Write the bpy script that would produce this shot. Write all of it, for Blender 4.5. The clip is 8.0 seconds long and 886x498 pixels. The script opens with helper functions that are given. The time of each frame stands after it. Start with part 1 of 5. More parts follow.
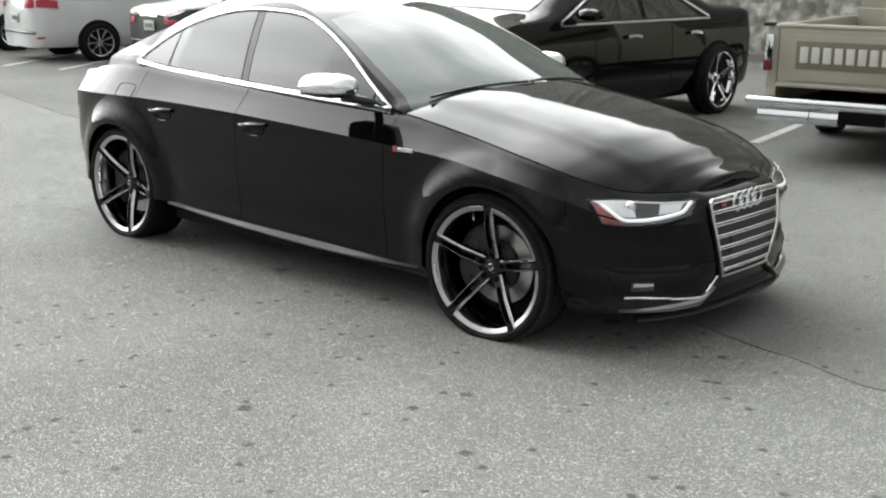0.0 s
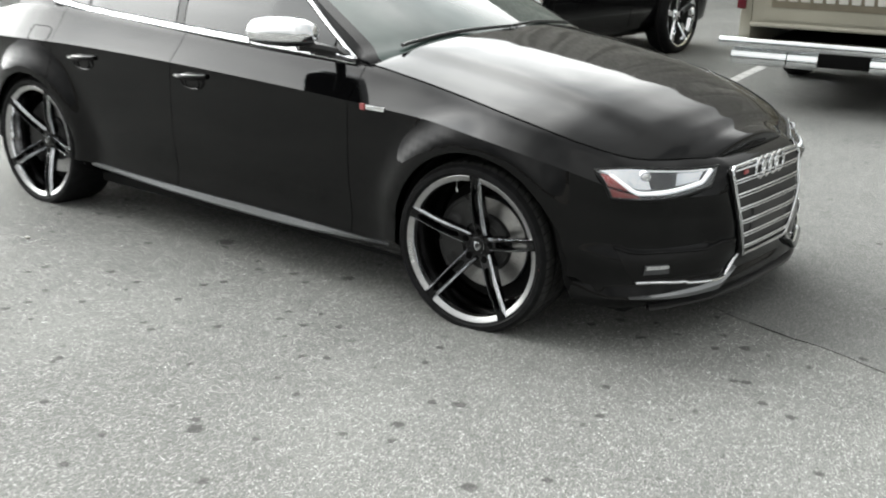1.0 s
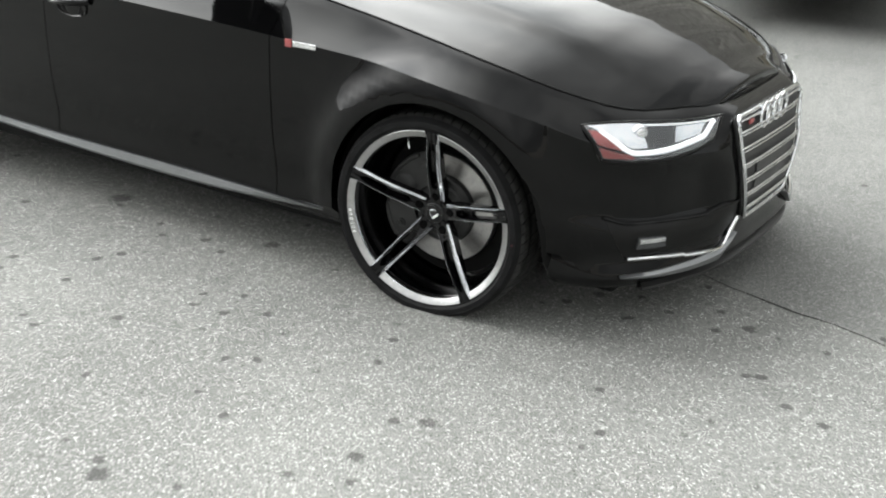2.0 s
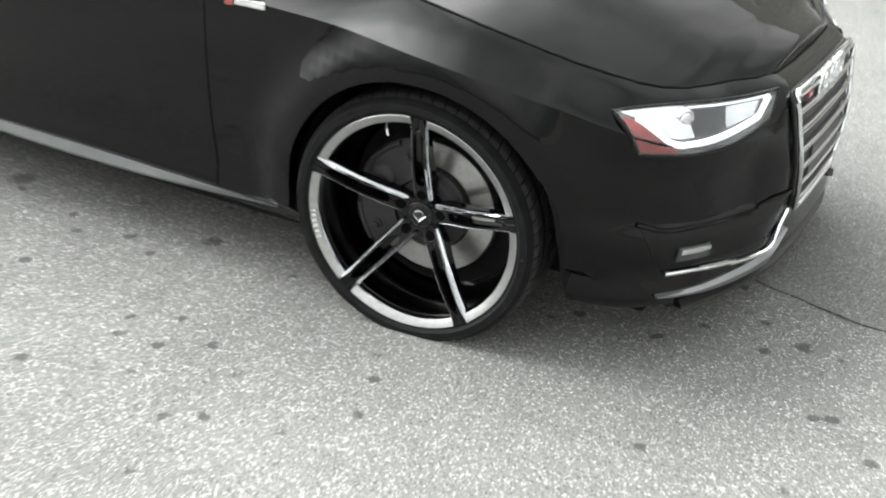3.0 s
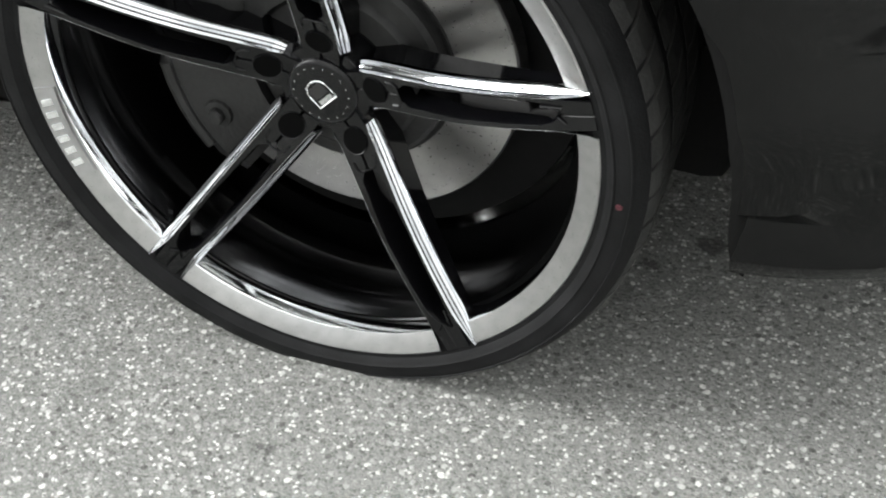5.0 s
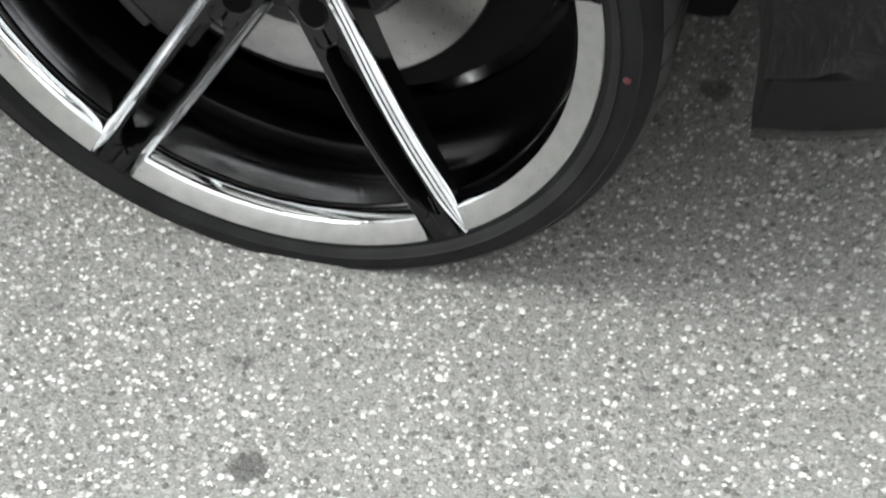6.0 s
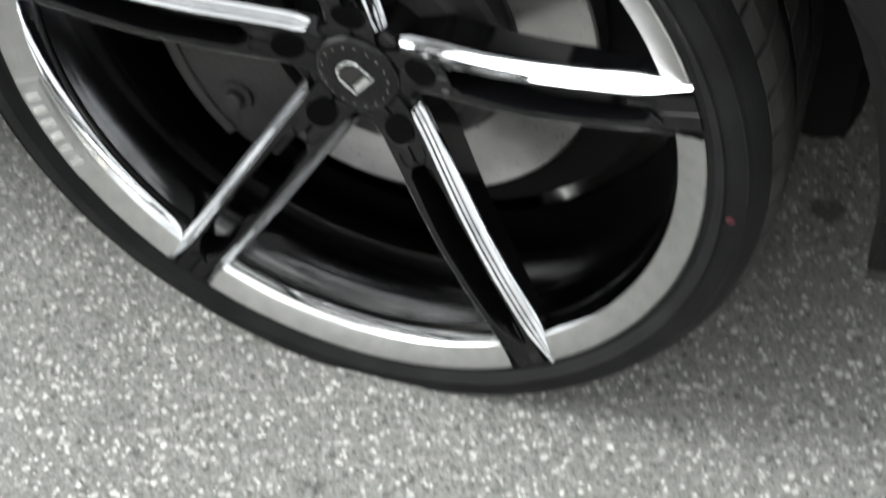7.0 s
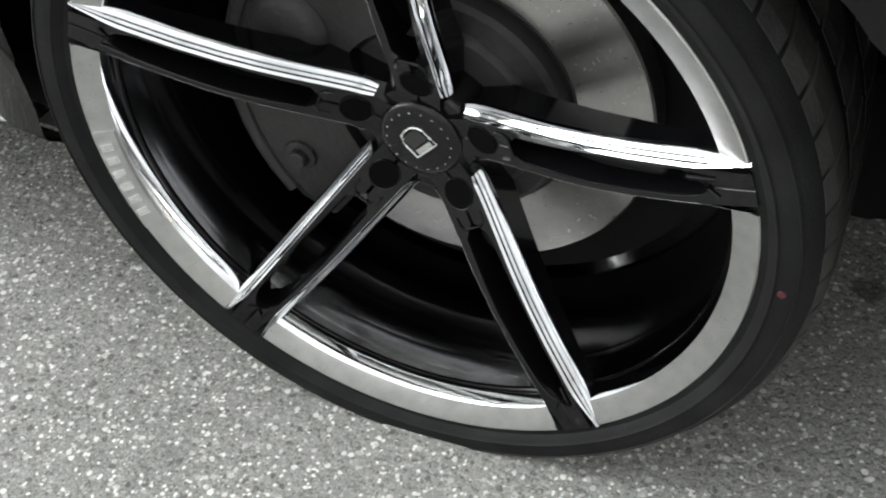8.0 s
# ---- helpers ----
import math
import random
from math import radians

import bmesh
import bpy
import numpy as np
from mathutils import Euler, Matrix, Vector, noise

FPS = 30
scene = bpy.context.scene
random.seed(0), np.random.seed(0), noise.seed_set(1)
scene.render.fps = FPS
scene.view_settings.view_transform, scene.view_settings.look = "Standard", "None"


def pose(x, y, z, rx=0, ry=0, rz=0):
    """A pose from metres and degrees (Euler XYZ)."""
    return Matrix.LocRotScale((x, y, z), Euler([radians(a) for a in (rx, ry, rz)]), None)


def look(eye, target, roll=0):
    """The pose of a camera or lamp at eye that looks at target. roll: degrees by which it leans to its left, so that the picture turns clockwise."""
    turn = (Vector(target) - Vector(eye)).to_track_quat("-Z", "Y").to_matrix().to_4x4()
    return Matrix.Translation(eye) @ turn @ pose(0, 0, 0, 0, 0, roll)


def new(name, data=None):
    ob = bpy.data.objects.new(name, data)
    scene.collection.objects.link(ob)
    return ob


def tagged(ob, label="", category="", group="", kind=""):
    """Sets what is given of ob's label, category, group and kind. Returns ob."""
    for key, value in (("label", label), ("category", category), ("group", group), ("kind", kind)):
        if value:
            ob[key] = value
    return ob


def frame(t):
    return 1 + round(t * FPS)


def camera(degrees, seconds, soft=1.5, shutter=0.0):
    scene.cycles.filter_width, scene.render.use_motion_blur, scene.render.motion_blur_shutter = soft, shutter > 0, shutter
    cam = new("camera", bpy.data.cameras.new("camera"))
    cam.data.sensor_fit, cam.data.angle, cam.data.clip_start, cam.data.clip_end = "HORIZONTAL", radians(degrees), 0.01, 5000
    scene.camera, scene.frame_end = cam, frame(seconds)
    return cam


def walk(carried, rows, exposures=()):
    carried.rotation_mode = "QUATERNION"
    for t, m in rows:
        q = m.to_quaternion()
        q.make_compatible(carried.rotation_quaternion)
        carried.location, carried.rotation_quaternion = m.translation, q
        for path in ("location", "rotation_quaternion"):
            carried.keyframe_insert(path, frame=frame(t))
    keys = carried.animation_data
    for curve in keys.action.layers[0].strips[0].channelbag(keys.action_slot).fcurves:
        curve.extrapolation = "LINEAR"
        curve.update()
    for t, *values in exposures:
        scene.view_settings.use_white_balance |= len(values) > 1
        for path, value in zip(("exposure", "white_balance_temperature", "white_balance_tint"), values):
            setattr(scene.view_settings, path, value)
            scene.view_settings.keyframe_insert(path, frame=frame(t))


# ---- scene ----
cam = camera(41.0, 8.0, soft=2.0, shutter=0.5)
PATH = [
    (0, (3.244, -4.734, 1.637), (1.939, -3.295, 1.16), 0.7),
    (0.5, (2.924, -4.566, 1.61), (1.663, -3.107, 1.081), 0.2),
    (1, (2.581, -4.293, 1.611), (1.39, -2.796, 1.028), 1.2),
    (1.5, (2.231, -4.062, 1.572), (1.139, -2.516, 0.926), 3.1),
    (1.7, (2.104, -3.954, 1.611), (1.054, -2.399, 0.918), 2.6),
    (2.8, (1.475, -3.305, 1.552), (0.572, -1.732, 0.709), 2.6),
    (3, (1.352, -3.182, 1.574), (0.495, -1.612, 0.679), 2.8),
    (3.2, (1.174, -2.935, 1.502), (0.383, -1.365, 0.548), 3.4),
    (3.5, (0.89, -2.563, 1.304), (0.168, -0.97, 0.333), 1.8),
    (4, (0.579, -1.99, 0.992), (-0.076, -0.41, -0.045), 2.7),
    (4.2, (0.569, -1.801, 0.943), (-0.138, -0.324, -0.205), -0.6),
    (5.3, (0.469, -1.666, 0.924), (-0.136, -0.268, -0.372), -2.4),
    (5.5, (0.443, -1.664, 0.926), (-0.067, -0.256, -0.4), -0.9),
    (6, (0.444, -1.539, 0.888), (-0.083, -0.354, -0.634), -5.4),
    (6.5, (0.453, -1.454, 0.858), (-0.143, -0.372, -0.715), -8.4),
    (7, (0.427, -1.462, 0.88), (-0.281, -0.265, -0.557), -8.1),
    (7.5, (0.421, -1.486, 0.899), (-0.329, -0.212, -0.448), -6.3),
    (8, (0.415, -1.494, 0.9), (-0.355, -0.24, -0.454), -6.3),
]
EXPOSURES = [(0.0, -1.28), (1.0, -1.0), (1.7, -0.78), (3.0, -0.32), (3.5, -0.27), (4.0, -0.33), (5.5, -0.20), (6.5, -0.20), (7.2, -0.30), (8.0, -0.36)]
walk(cam, [(t, look(eye, target, roll)) for t, eye, target, roll in PATH], EXPOSURES)

# ---- light ----
world = bpy.data.worlds.new("overcast_sky")
scene.world = world
world.use_nodes = True
wn, wl = world.node_tree.nodes, world.node_tree.links
wn.clear()
sky = wn.new("ShaderNodeTexSky")
sky.sky_type, sky.sun_disc = "NISHITA", False
sky.sun_elevation, sky.sun_rotation = radians(21), radians(-72)
sky.dust_density = 3.0
SUN_WAY = Vector((-0.90, 0.30, 0.34)).normalized()
cloud_at = wn.new("ShaderNodeTexCoord")
cloud_noise = wn.new("ShaderNodeTexNoise")
cloud_noise.inputs["Scale"].default_value, cloud_noise.inputs["Detail"].default_value = 2.6, 7.0
cloud_ramp = wn.new("ShaderNodeValToRGB")
cloud_ramp.color_ramp.elements[0].position, cloud_ramp.color_ramp.elements[1].position = 0.36, 0.66
cloud_ramp.color_ramp.elements[0].color = (7.6, 7.9, 7.9, 1)
cloud_ramp.color_ramp.elements[1].color = (17.0, 17.2, 16.8, 1)
# thin cloud is brighter towards the hidden sun
toward = wn.new("ShaderNodeVectorMath")
toward.operation = "DOT_PRODUCT"
toward.inputs[1].default_value = SUN_WAY
near_sun = wn.new("ShaderNodeMapRange")
near_sun.interpolation_type = "SMOOTHERSTEP"
near_sun.inputs["From Min"].default_value, near_sun.inputs["From Max"].default_value = 0.40, 0.98
near_sun.inputs["To Min"].default_value, near_sun.inputs["To Max"].default_value = 1.0, 9.0
# heavier, darker cloud on the side away from it
away = wn.new("ShaderNodeMapRange")
away.interpolation_type = "SMOOTHSTEP"
away.inputs["From Min"].default_value, away.inputs["From Max"].default_value = -0.7, 0.35
away.inputs["To Min"].default_value, away.inputs["To Max"].default_value = 0.8, 1.0
sided = wn.new("ShaderNodeMath")
sided.operation = "MULTIPLY"
# hazy brightening low in the sky
height = wn.new("ShaderNodeSeparateXYZ")
haze = wn.new("ShaderNodeMapRange")
haze.interpolation_type = "SMOOTHSTEP"
haze.inputs["From Min"].default_value, haze.inputs["From Max"].default_value = 0.27, 0.68
haze.inputs["To Min"].default_value, haze.inputs["To Max"].default_value = 2.0, 2.1
murk = wn.new("ShaderNodeMapRange")
murk.interpolation_type = "SMOOTHSTEP"
murk.inputs["From Min"].default_value, murk.inputs["From Max"].default_value = 0.0, 0.42
murk.inputs["To Min"].default_value, murk.inputs["To Max"].default_value = 0.55, 1.0
low_sky = wn.new("ShaderNodeMath")
low_sky.operation = "MULTIPLY"
hazy = wn.new("ShaderNodeMath")
hazy.operation = "MULTIPLY"
glow = wn.new("ShaderNodeVectorMath")
glow.operation = "SCALE"
cloud_mix = wn.new("ShaderNodeMix")
cloud_mix.data_type = "RGBA"
cloud_mix.inputs["Factor"].default_value = 0.9
background = wn.new("ShaderNodeBackground")
background.inputs["Strength"].default_value = 0.1
out = wn.new("ShaderNodeOutputWorld")
wl.new(cloud_at.outputs["Generated"], cloud_noise.inputs["Vector"])
wl.new(cloud_at.outputs["Generated"], toward.inputs[0])
wl.new(toward.outputs["Value"], near_sun.inputs["Value"])
wl.new(cloud_noise.outputs["Fac"], cloud_ramp.inputs["Fac"])
wl.new(cloud_ramp.outputs["Color"], glow.inputs[0])
wl.new(cloud_at.outputs["Generated"], height.inputs["Vector"])
wl.new(height.outputs["Z"], haze.inputs["Value"])
wl.new(height.outputs["Z"], murk.inputs["Value"])
wl.new(haze.outputs["Result"], low_sky.inputs[0])
wl.new(murk.outputs["Result"], low_sky.inputs[1])
wl.new(low_sky.outputs["Value"], hazy.inputs[0])
wl.new(toward.outputs["Value"], away.inputs["Value"])
wl.new(near_sun.outputs["Result"], sided.inputs[0])
wl.new(away.outputs["Result"], sided.inputs[1])
wl.new(sided.outputs["Value"], hazy.inputs[1])
wl.new(hazy.outputs["Value"], glow.inputs["Scale"])
wl.new(sky.outputs["Color"], cloud_mix.inputs["A"])
wl.new(glow.outputs["Vector"], cloud_mix.inputs["B"])
wl.new(cloud_mix.outputs["Result"], background.inputs["Color"])
wl.new(background.outputs["Background"], out.inputs["Surface"])
sun_data = bpy.data.lights.new("sun", "SUN")
sun_data.energy, sun_data.angle, sun_data.color = 1.1, radians(25), (1.0, 0.97, 0.92)
sun = new("sun", sun_data)
sun.matrix_world = look(SUN_WAY * 20, (0, 0, 0))

# ---- materials ----
def nodes_of(name):
    m = bpy.data.materials.new(name)
    m.use_nodes = True
    t = m.node_tree
    return m, t, t.nodes["Principled BSDF"]


def surface(name, color, rough=0.5, metal=0.0, coat=0.0, vary=0.12, scale=14.0, bump=0.0, bump_scale=180.0, rough_vary=0.08):
    """A painted, cast or moulded surface with broad and fine variation."""
    m, t, p = nodes_of(name)
    n, l = t.nodes, t.links
    at = n.new("ShaderNodeTexCoord")
    broad, fine = n.new("ShaderNodeTexNoise"), n.new("ShaderNodeTexNoise")
    broad.inputs["Scale"].default_value, broad.inputs["Detail"].default_value = scale, 5.0
    fine.inputs["Scale"].default_value, fine.inputs["Detail"].default_value = bump_scale, 3.0
    l.new(at.outputs["Object"], broad.inputs["Vector"])
    l.new(at.outputs["Object"], fine.inputs["Vector"])
    ramp = n.new("ShaderNodeValToRGB")
    ramp.color_ramp.elements[0].position, ramp.color_ramp.elements[1].position = 0.3, 0.7
    ramp.color_ramp.elements[0].color = (*[c * (1 - vary) for c in color], 1)
    ramp.color_ramp.elements[1].color = (*[min(1, c * (1 + vary)) for c in color], 1)
    l.new(broad.outputs["Fac"], ramp.inputs["Fac"])
    l.new(ramp.outputs["Color"], p.inputs["Base Color"])
    span = n.new("ShaderNodeMapRange")
    span.inputs["To Min"].default_value, span.inputs["To Max"].default_value = max(0.02, rough - rough_vary), min(1, rough + rough_vary)
    l.new(fine.outputs["Fac"], span.inputs["Value"])
    l.new(span.outputs["Result"], p.inputs["Roughness"])
    p.inputs["Metallic"].default_value = metal
    p.inputs["Coat Weight"].default_value = coat
    p.inputs["Coat Roughness"].default_value = 0.03
    if bump:
        b = n.new("ShaderNodeBump")
        b.inputs["Strength"].default_value, b.inputs["Distance"].default_value = bump, 0.002
        l.new(fine.outputs["Fac"], b.inputs["Height"])
        l.new(b.outputs["Normal"], p.inputs["Normal"])
    return m


def glass(name, color, rough=0.0, through_it=1.0):
    m, t, p = nodes_of(name)
    p.inputs["Base Color"].default_value = (*color, 1)
    p.inputs["Roughness"].default_value = rough
    p.inputs["Transmission Weight"].default_value = through_it
    p.inputs["IOR"].default_value = 1.45
    return m


def asphalt(name, base, light, dark, stone_share, spot_share, stains=()):
    """Worn asphalt: light and dark stones in a grey binder, stains and gum spots."""
    m, t, p = nodes_of(name)
    n, l = t.nodes, t.links
    at = n.new("ShaderNodeTexCoord")

    def noise_of(scale, detail=4.0, rough=0.6):
        x = n.new("ShaderNodeTexNoise")
        x.inputs["Scale"].default_value, x.inputs["Detail"].default_value, x.inputs["Roughness"].default_value = scale, detail, rough
        l.new(at.outputs["Object"], x.inputs["Vector"])
        return x.outputs["Fac"]

    def step(value, low, high):
        x = n.new("ShaderNodeMapRange")
        x.interpolation_type = "SMOOTHSTEP"
        x.inputs["From Min"].default_value, x.inputs["From Max"].default_value = low, high
        l.new(value, x.inputs["Value"])
        return x.outputs["Result"]

    def times(a, b):
        x = n.new("ShaderNodeMath")
        x.operation = "MULTIPLY"
        l.new(a, x.inputs[0])
        if isinstance(b, float):
            x.inputs[1].default_value = b
        else:
            l.new(b, x.inputs[1])
        return x.outputs["Value"]

    def mixed(a, b, f):
        x = n.new("ShaderNodeMix")
        x.data_type = "RGBA"
        l.new(f, x.inputs["Factor"])
        for key, v in (("A", a), ("B", b)):
            if isinstance(v, tuple):
                x.inputs[key].default_value = (*v, 1)
            else:
                l.new(v, x.inputs[key])
        return x.outputs["Result"]

    def stones(scale):
        v = n.new("ShaderNodeTexVoronoi")
        v.inputs["Scale"].default_value = scale
        wob = n.new("ShaderNodeTexNoise")
        wob.inputs["Scale"].default_value, wob.inputs["Detail"].default_value = scale * 0.9, 2.0
        l.new(at.outputs["Object"], wob.inputs["Vector"])
        add = n.new("ShaderNodeMix")
        add.data_type = "VECTOR"
        add.inputs["Factor"].default_value = 0.004
        l.new(at.outputs["Object"], add.inputs["A"])
        l.new(wob.outputs["Color"], add.inputs["B"])
        l.new(add.outputs["Result"], v.inputs["Vector"])
        grey = n.new("ShaderNodeSeparateColor")
        l.new(v.outputs["Color"], grey.inputs["Color"])
        return v.outputs["Distance"], grey.outputs["Red"], grey.outputs["Green"]

    d1, pick1, tone1 = stones(140.0)
    d2, pick2, tone2 = stones(250.0)
    d3, pick3, tone3 = stones(480.0)
    body1, body2, body3 = step(d1, 0.56, 0.40), step(d2, 0.60, 0.42), step(d3, 0.62, 0.45)
    broad, mid = noise_of(0.55, 5.0), noise_of(5.0, 6.0, 0.7)
    fine_grain = noise_of(700.0, 2.0)
    col = mixed(tuple(c * 0.80 for c in base), tuple(c * 1.12 for c in base), step(broad, 0.35, 0.65))
    col = mixed(col, tuple(c * 0.72 for c in base), times(step(mid, 0.52, 0.72), 0.5))
    col = mixed(col, dark, times(step(fine_grain, 0.46, 0.66), 0.28))
    col = mixed(col, tuple(c * 1.9 for c in base), times(times(body3, step(pick3, 0.45, 0.75)), 0.45))
    col = mixed(col, dark, times(times(body2, step(pick2, 0.30, 0.20)), 0.45))
    col = mixed(col, tuple(c * 1.7 for c in base), times(times(body2, step(pick2, 0.50, 0.75)), tone2))
    col = mixed(col, light, times(times(body2, step(pick2, 0.90, 0.92)), 0.9))
    col = mixed(col, dark, times(times(body1, step(pick1, 0.08, 0.06)), 0.6))
    lights = times(body1, step(pick1, 1.0 - stone_share, 1.0 - stone_share + 0.03))
    col = mixed(col, light, times(times(lights, tone1), step(noise_of(9.0, 3.0), 0.30, 0.55)))
    col = mixed(col, tuple(c * 0.66 for c in base), times(step(noise_of(16.0, 5.0, 0.75), 0.56, 0.72), 0.55))
    spots = n.new("ShaderNodeTexVoronoi")
    spots.inputs["Scale"].default_value = 4.6
    ragged = noise_of(58.0, 5.0, 0.8)
    size = n.new("ShaderNodeSeparateColor")
    l.new(at.outputs["Object"], spots.inputs["Vector"])
    l.new(spots.outputs["Color"], size.inputs["Color"])
    inner = n.new("ShaderNodeMath")
    inner.operation = "MULTIPLY_ADD"
    inner.inputs[1].default_value = 0.36
    l.new(ragged, inner.inputs[0])
    l.new(spots.outputs["Distance"], inner.inputs[2])
    vary = n.new("ShaderNodeMath")
    vary.operation = "MULTIPLY_ADD"
    vary.inputs[1].default_value = 0.11
    l.new(size.outputs["Green"], vary.inputs[0])
    l.new(inner.outputs["Value"], vary.inputs[2])
    blot = times(step(vary.outputs["Value"], 0.315, 0.255), step(size.outputs["Blue"], 1.0 - spot_share, 1.0 - spot_share + 0.05))
    col = mixed(col, tuple(c * 0.33 for c in base), times(blot, 0.75))
    flecks = n.new("ShaderNodeTexVoronoi")
    flecks.inputs["Scale"].default_value = 8.5
    l.new(at.outputs["Object"], flecks.inputs["Vector"])
    which = n.new("ShaderNodeSeparateColor")
    l.new(flecks.outputs["Color"], which.inputs["Color"])
    torn = n.new("ShaderNodeMath")
    torn.operation = "MULTIPLY_ADD"
    torn.inputs[1].default_value = 0.42
    l.new(noise_of(34.0, 5.0, 0.75), torn.inputs[0])
    l.new(flecks.outputs["Distance"], torn.inputs[2])
    fleck = times(step(torn.outputs["Value"], 0.385, 0.32), step(which.outputs["Red"], 1.0 - spot_share * 0.75, 1.03 - spot_share * 0.75))
    col = mixed(col, tuple(c * 0.35 for c in base), times(fleck, 0.8))
    for x, y, r in stains:
        far = n.new("ShaderNodeVectorMath")
        far.operation = "DISTANCE"
        far.inputs[1].default_value = (x, y, 0)
        l.new(at.outputs["Object"], far.inputs[0])
        rag = n.new("ShaderNodeMath")
        rag.operation = "MULTIPLY_ADD"
        rag.inputs[1].default_value = r * 2.6
        l.new(ragged, rag.inputs[0])
        l.new(far.outputs["Value"], rag.inputs[2])
        col = mixed(col, tuple(c * 0.25 for c in base), times(step(rag.outputs["Value"], r * 2.2, r * 1.85), 0.7))
    l.new(col, p.inputs["Base Color"])
    p.inputs["Roughness"].default_value = 0.95
    p.inputs["Specular IOR Level"].default_value = 0.12
    h = n.new("ShaderNodeMath")
    h.operation = "ADD"
    l.new(times(body1, 0.8), h.inputs[0])
    l.new(times(fine_grain, 0.7), h.inputs[1])
    b = n.new("ShaderNodeBump")
    b.inputs["Strength"].default_value, b.inputs["Distance"].default_value = 0.55, 0.003
    l.new(h.outputs["Value"], b.inputs["Height"])
    l.new(b.outputs["Normal"], p.inputs["Normal"])
    return m


STAINS = ((-1.53, -0.76, 0.06), (-0.74, -0.77, 0.036), (0.91, -0.38, 0.03), (0.42, -1.475, 0.034), (0.37, -1.72, 0.03), (-0.08, -2.157, 0.038), (0.785, -1.895, 0.034))
ASPHALT = asphalt("worn_asphalt", (0.186, 0.188, 0.179), (0.60, 0.595, 0.57), (0.050, 0.050, 0.047), 0.20, 0.80, STAINS)
ASPHALT_DARK = asphalt("newer_asphalt", (0.164, 0.166, 0.158), (0.40, 0.40, 0.385), (0.045, 0.045, 0.043), 0.14, 0.3)
TAR = surface("dark_tar_crack", (0.12, 0.12, 0.115), 0.8, bump=0.5)
LINE_PAINT = surface("worn_white_line_paint", (0.48, 0.48, 0.465), 0.8, vary=0.25, scale=9, bump=0.5)
PAINT = surface("black_car_paint", (0.002, 0.002, 0.0022), 0.045, vary=0.1, scale=3, rough_vary=0.012, bump_scale=900)
PAINT.node_tree.nodes["Principled BSDF"].inputs["Specular IOR Level"].default_value = 0.22
PLASTIC = surface("black_trim_plastic", (0.018, 0.018, 0.018), 0.45, bump=0.15, bump_scale=600)
GLOSS_BLACK = surface("gloss_black_wheel_paint", (0.003, 0.003, 0.0035), 0.08, vary=0.15, scale=20, rough_vary=0.03)
CHROME = surface("bright_chrome", (0.86, 0.87, 0.88), 0.06, 1.0, vary=0.04, scale=30, rough_vary=0.03)
EDGE_CHROME = surface("polished_spoke_edge", (0.66, 0.67, 0.69), 0.05, 1.0, vary=0.05, scale=40, rough_vary=0.03)
MACHINED = surface("machined_alloy_lip", (0.46, 0.46, 0.46), 0.30, 1.0, vary=0.10, scale=60, rough_vary=0.07, bump=0.08, bump_scale=700)
SATIN = surface("satin_silver_trim", (0.72, 0.73, 0.74), 0.22, 1.0, vary=0.05, rough_vary=0.04)
RUBBER = surface("black_tyre_rubber", (0.0075, 0.0075, 0.008), 0.66, vary=0.45, scale=22, bump=0.25, bump_scale=420)
RUBBER.node_tree.nodes["Principled BSDF"].inputs["Specular IOR Level"].default_value = 0.16
STEEL = surface("brushed_brake_steel", (0.40, 0.395, 0.39), 0.30, 1.0, vary=0.10, scale=40, bump=0.03, bump_scale=300)
CAST = surface("dark_cast_iron", (0.016, 0.016, 0.016), 0.55, 0.1, vary=0.3, scale=30, bump=0.5)
LINER = surface("black_wheel_arch_liner", (0.007, 0.007, 0.007), 0.85, bump=0.4, bump_scale=120)
LINER.node_tree.nodes["Principled BSDF"].inputs["Specular IOR Level"].default_value = 0.15
SCREEN = surface("green_tinted_screen", (0.040, 0.058, 0.052), 0.02, vary=0.35, scale=3, rough_vary=0.01)
SCREEN.node_tree.nodes["Principled BSDF"].inputs["IOR"].default_value = 1.4
SIDE_TINT = surface("mirrored_dark_tint", (0.020, 0.022, 0.023), 0.03, vary=0.1, scale=2, rough_vary=0.01)
SIDE_TINT.node_tree.nodes["Principled BSDF"].inputs["IOR"].default_value = 1.52
TREAD = surface("dusty_tread_rubber", (0.0221, 0.0221, 0.0213), 0.70, vary=0.5, scale=30, bump=0.3, bump_scale=300)
GLOSS_BLACK.node_tree.nodes["Principled BSDF"].inputs["Specular IOR Level"].default_value = 0.33
# near-black for the painted shade inside the bolt pockets
HOLE_SHADE = surface("hole_shade_black", (0.002, 0.002, 0.002), 0.9)
HOLE_SHADE.node_tree.nodes["Principled BSDF"].inputs["Specular IOR Level"].default_value = 0.05
INLET = surface("black_inlet_plastic", (0.005, 0.005, 0.005), 0.3, bump=0.1, bump_scale=500)
INLET.node_tree.nodes["Principled BSDF"].inputs["Specular IOR Level"].default_value = 0.2
BARREL = surface("polished_black_barrel", (0.17, 0.17, 0.175), 0.12, 1.0, vary=0.25, scale=15, rough_vary=0.05)
TINT = surface("dark_tinted_glass", (0.012, 0.013, 0.013), 0.03, coat=0.6, vary=0.05, scale=2, rough_vary=0.01)


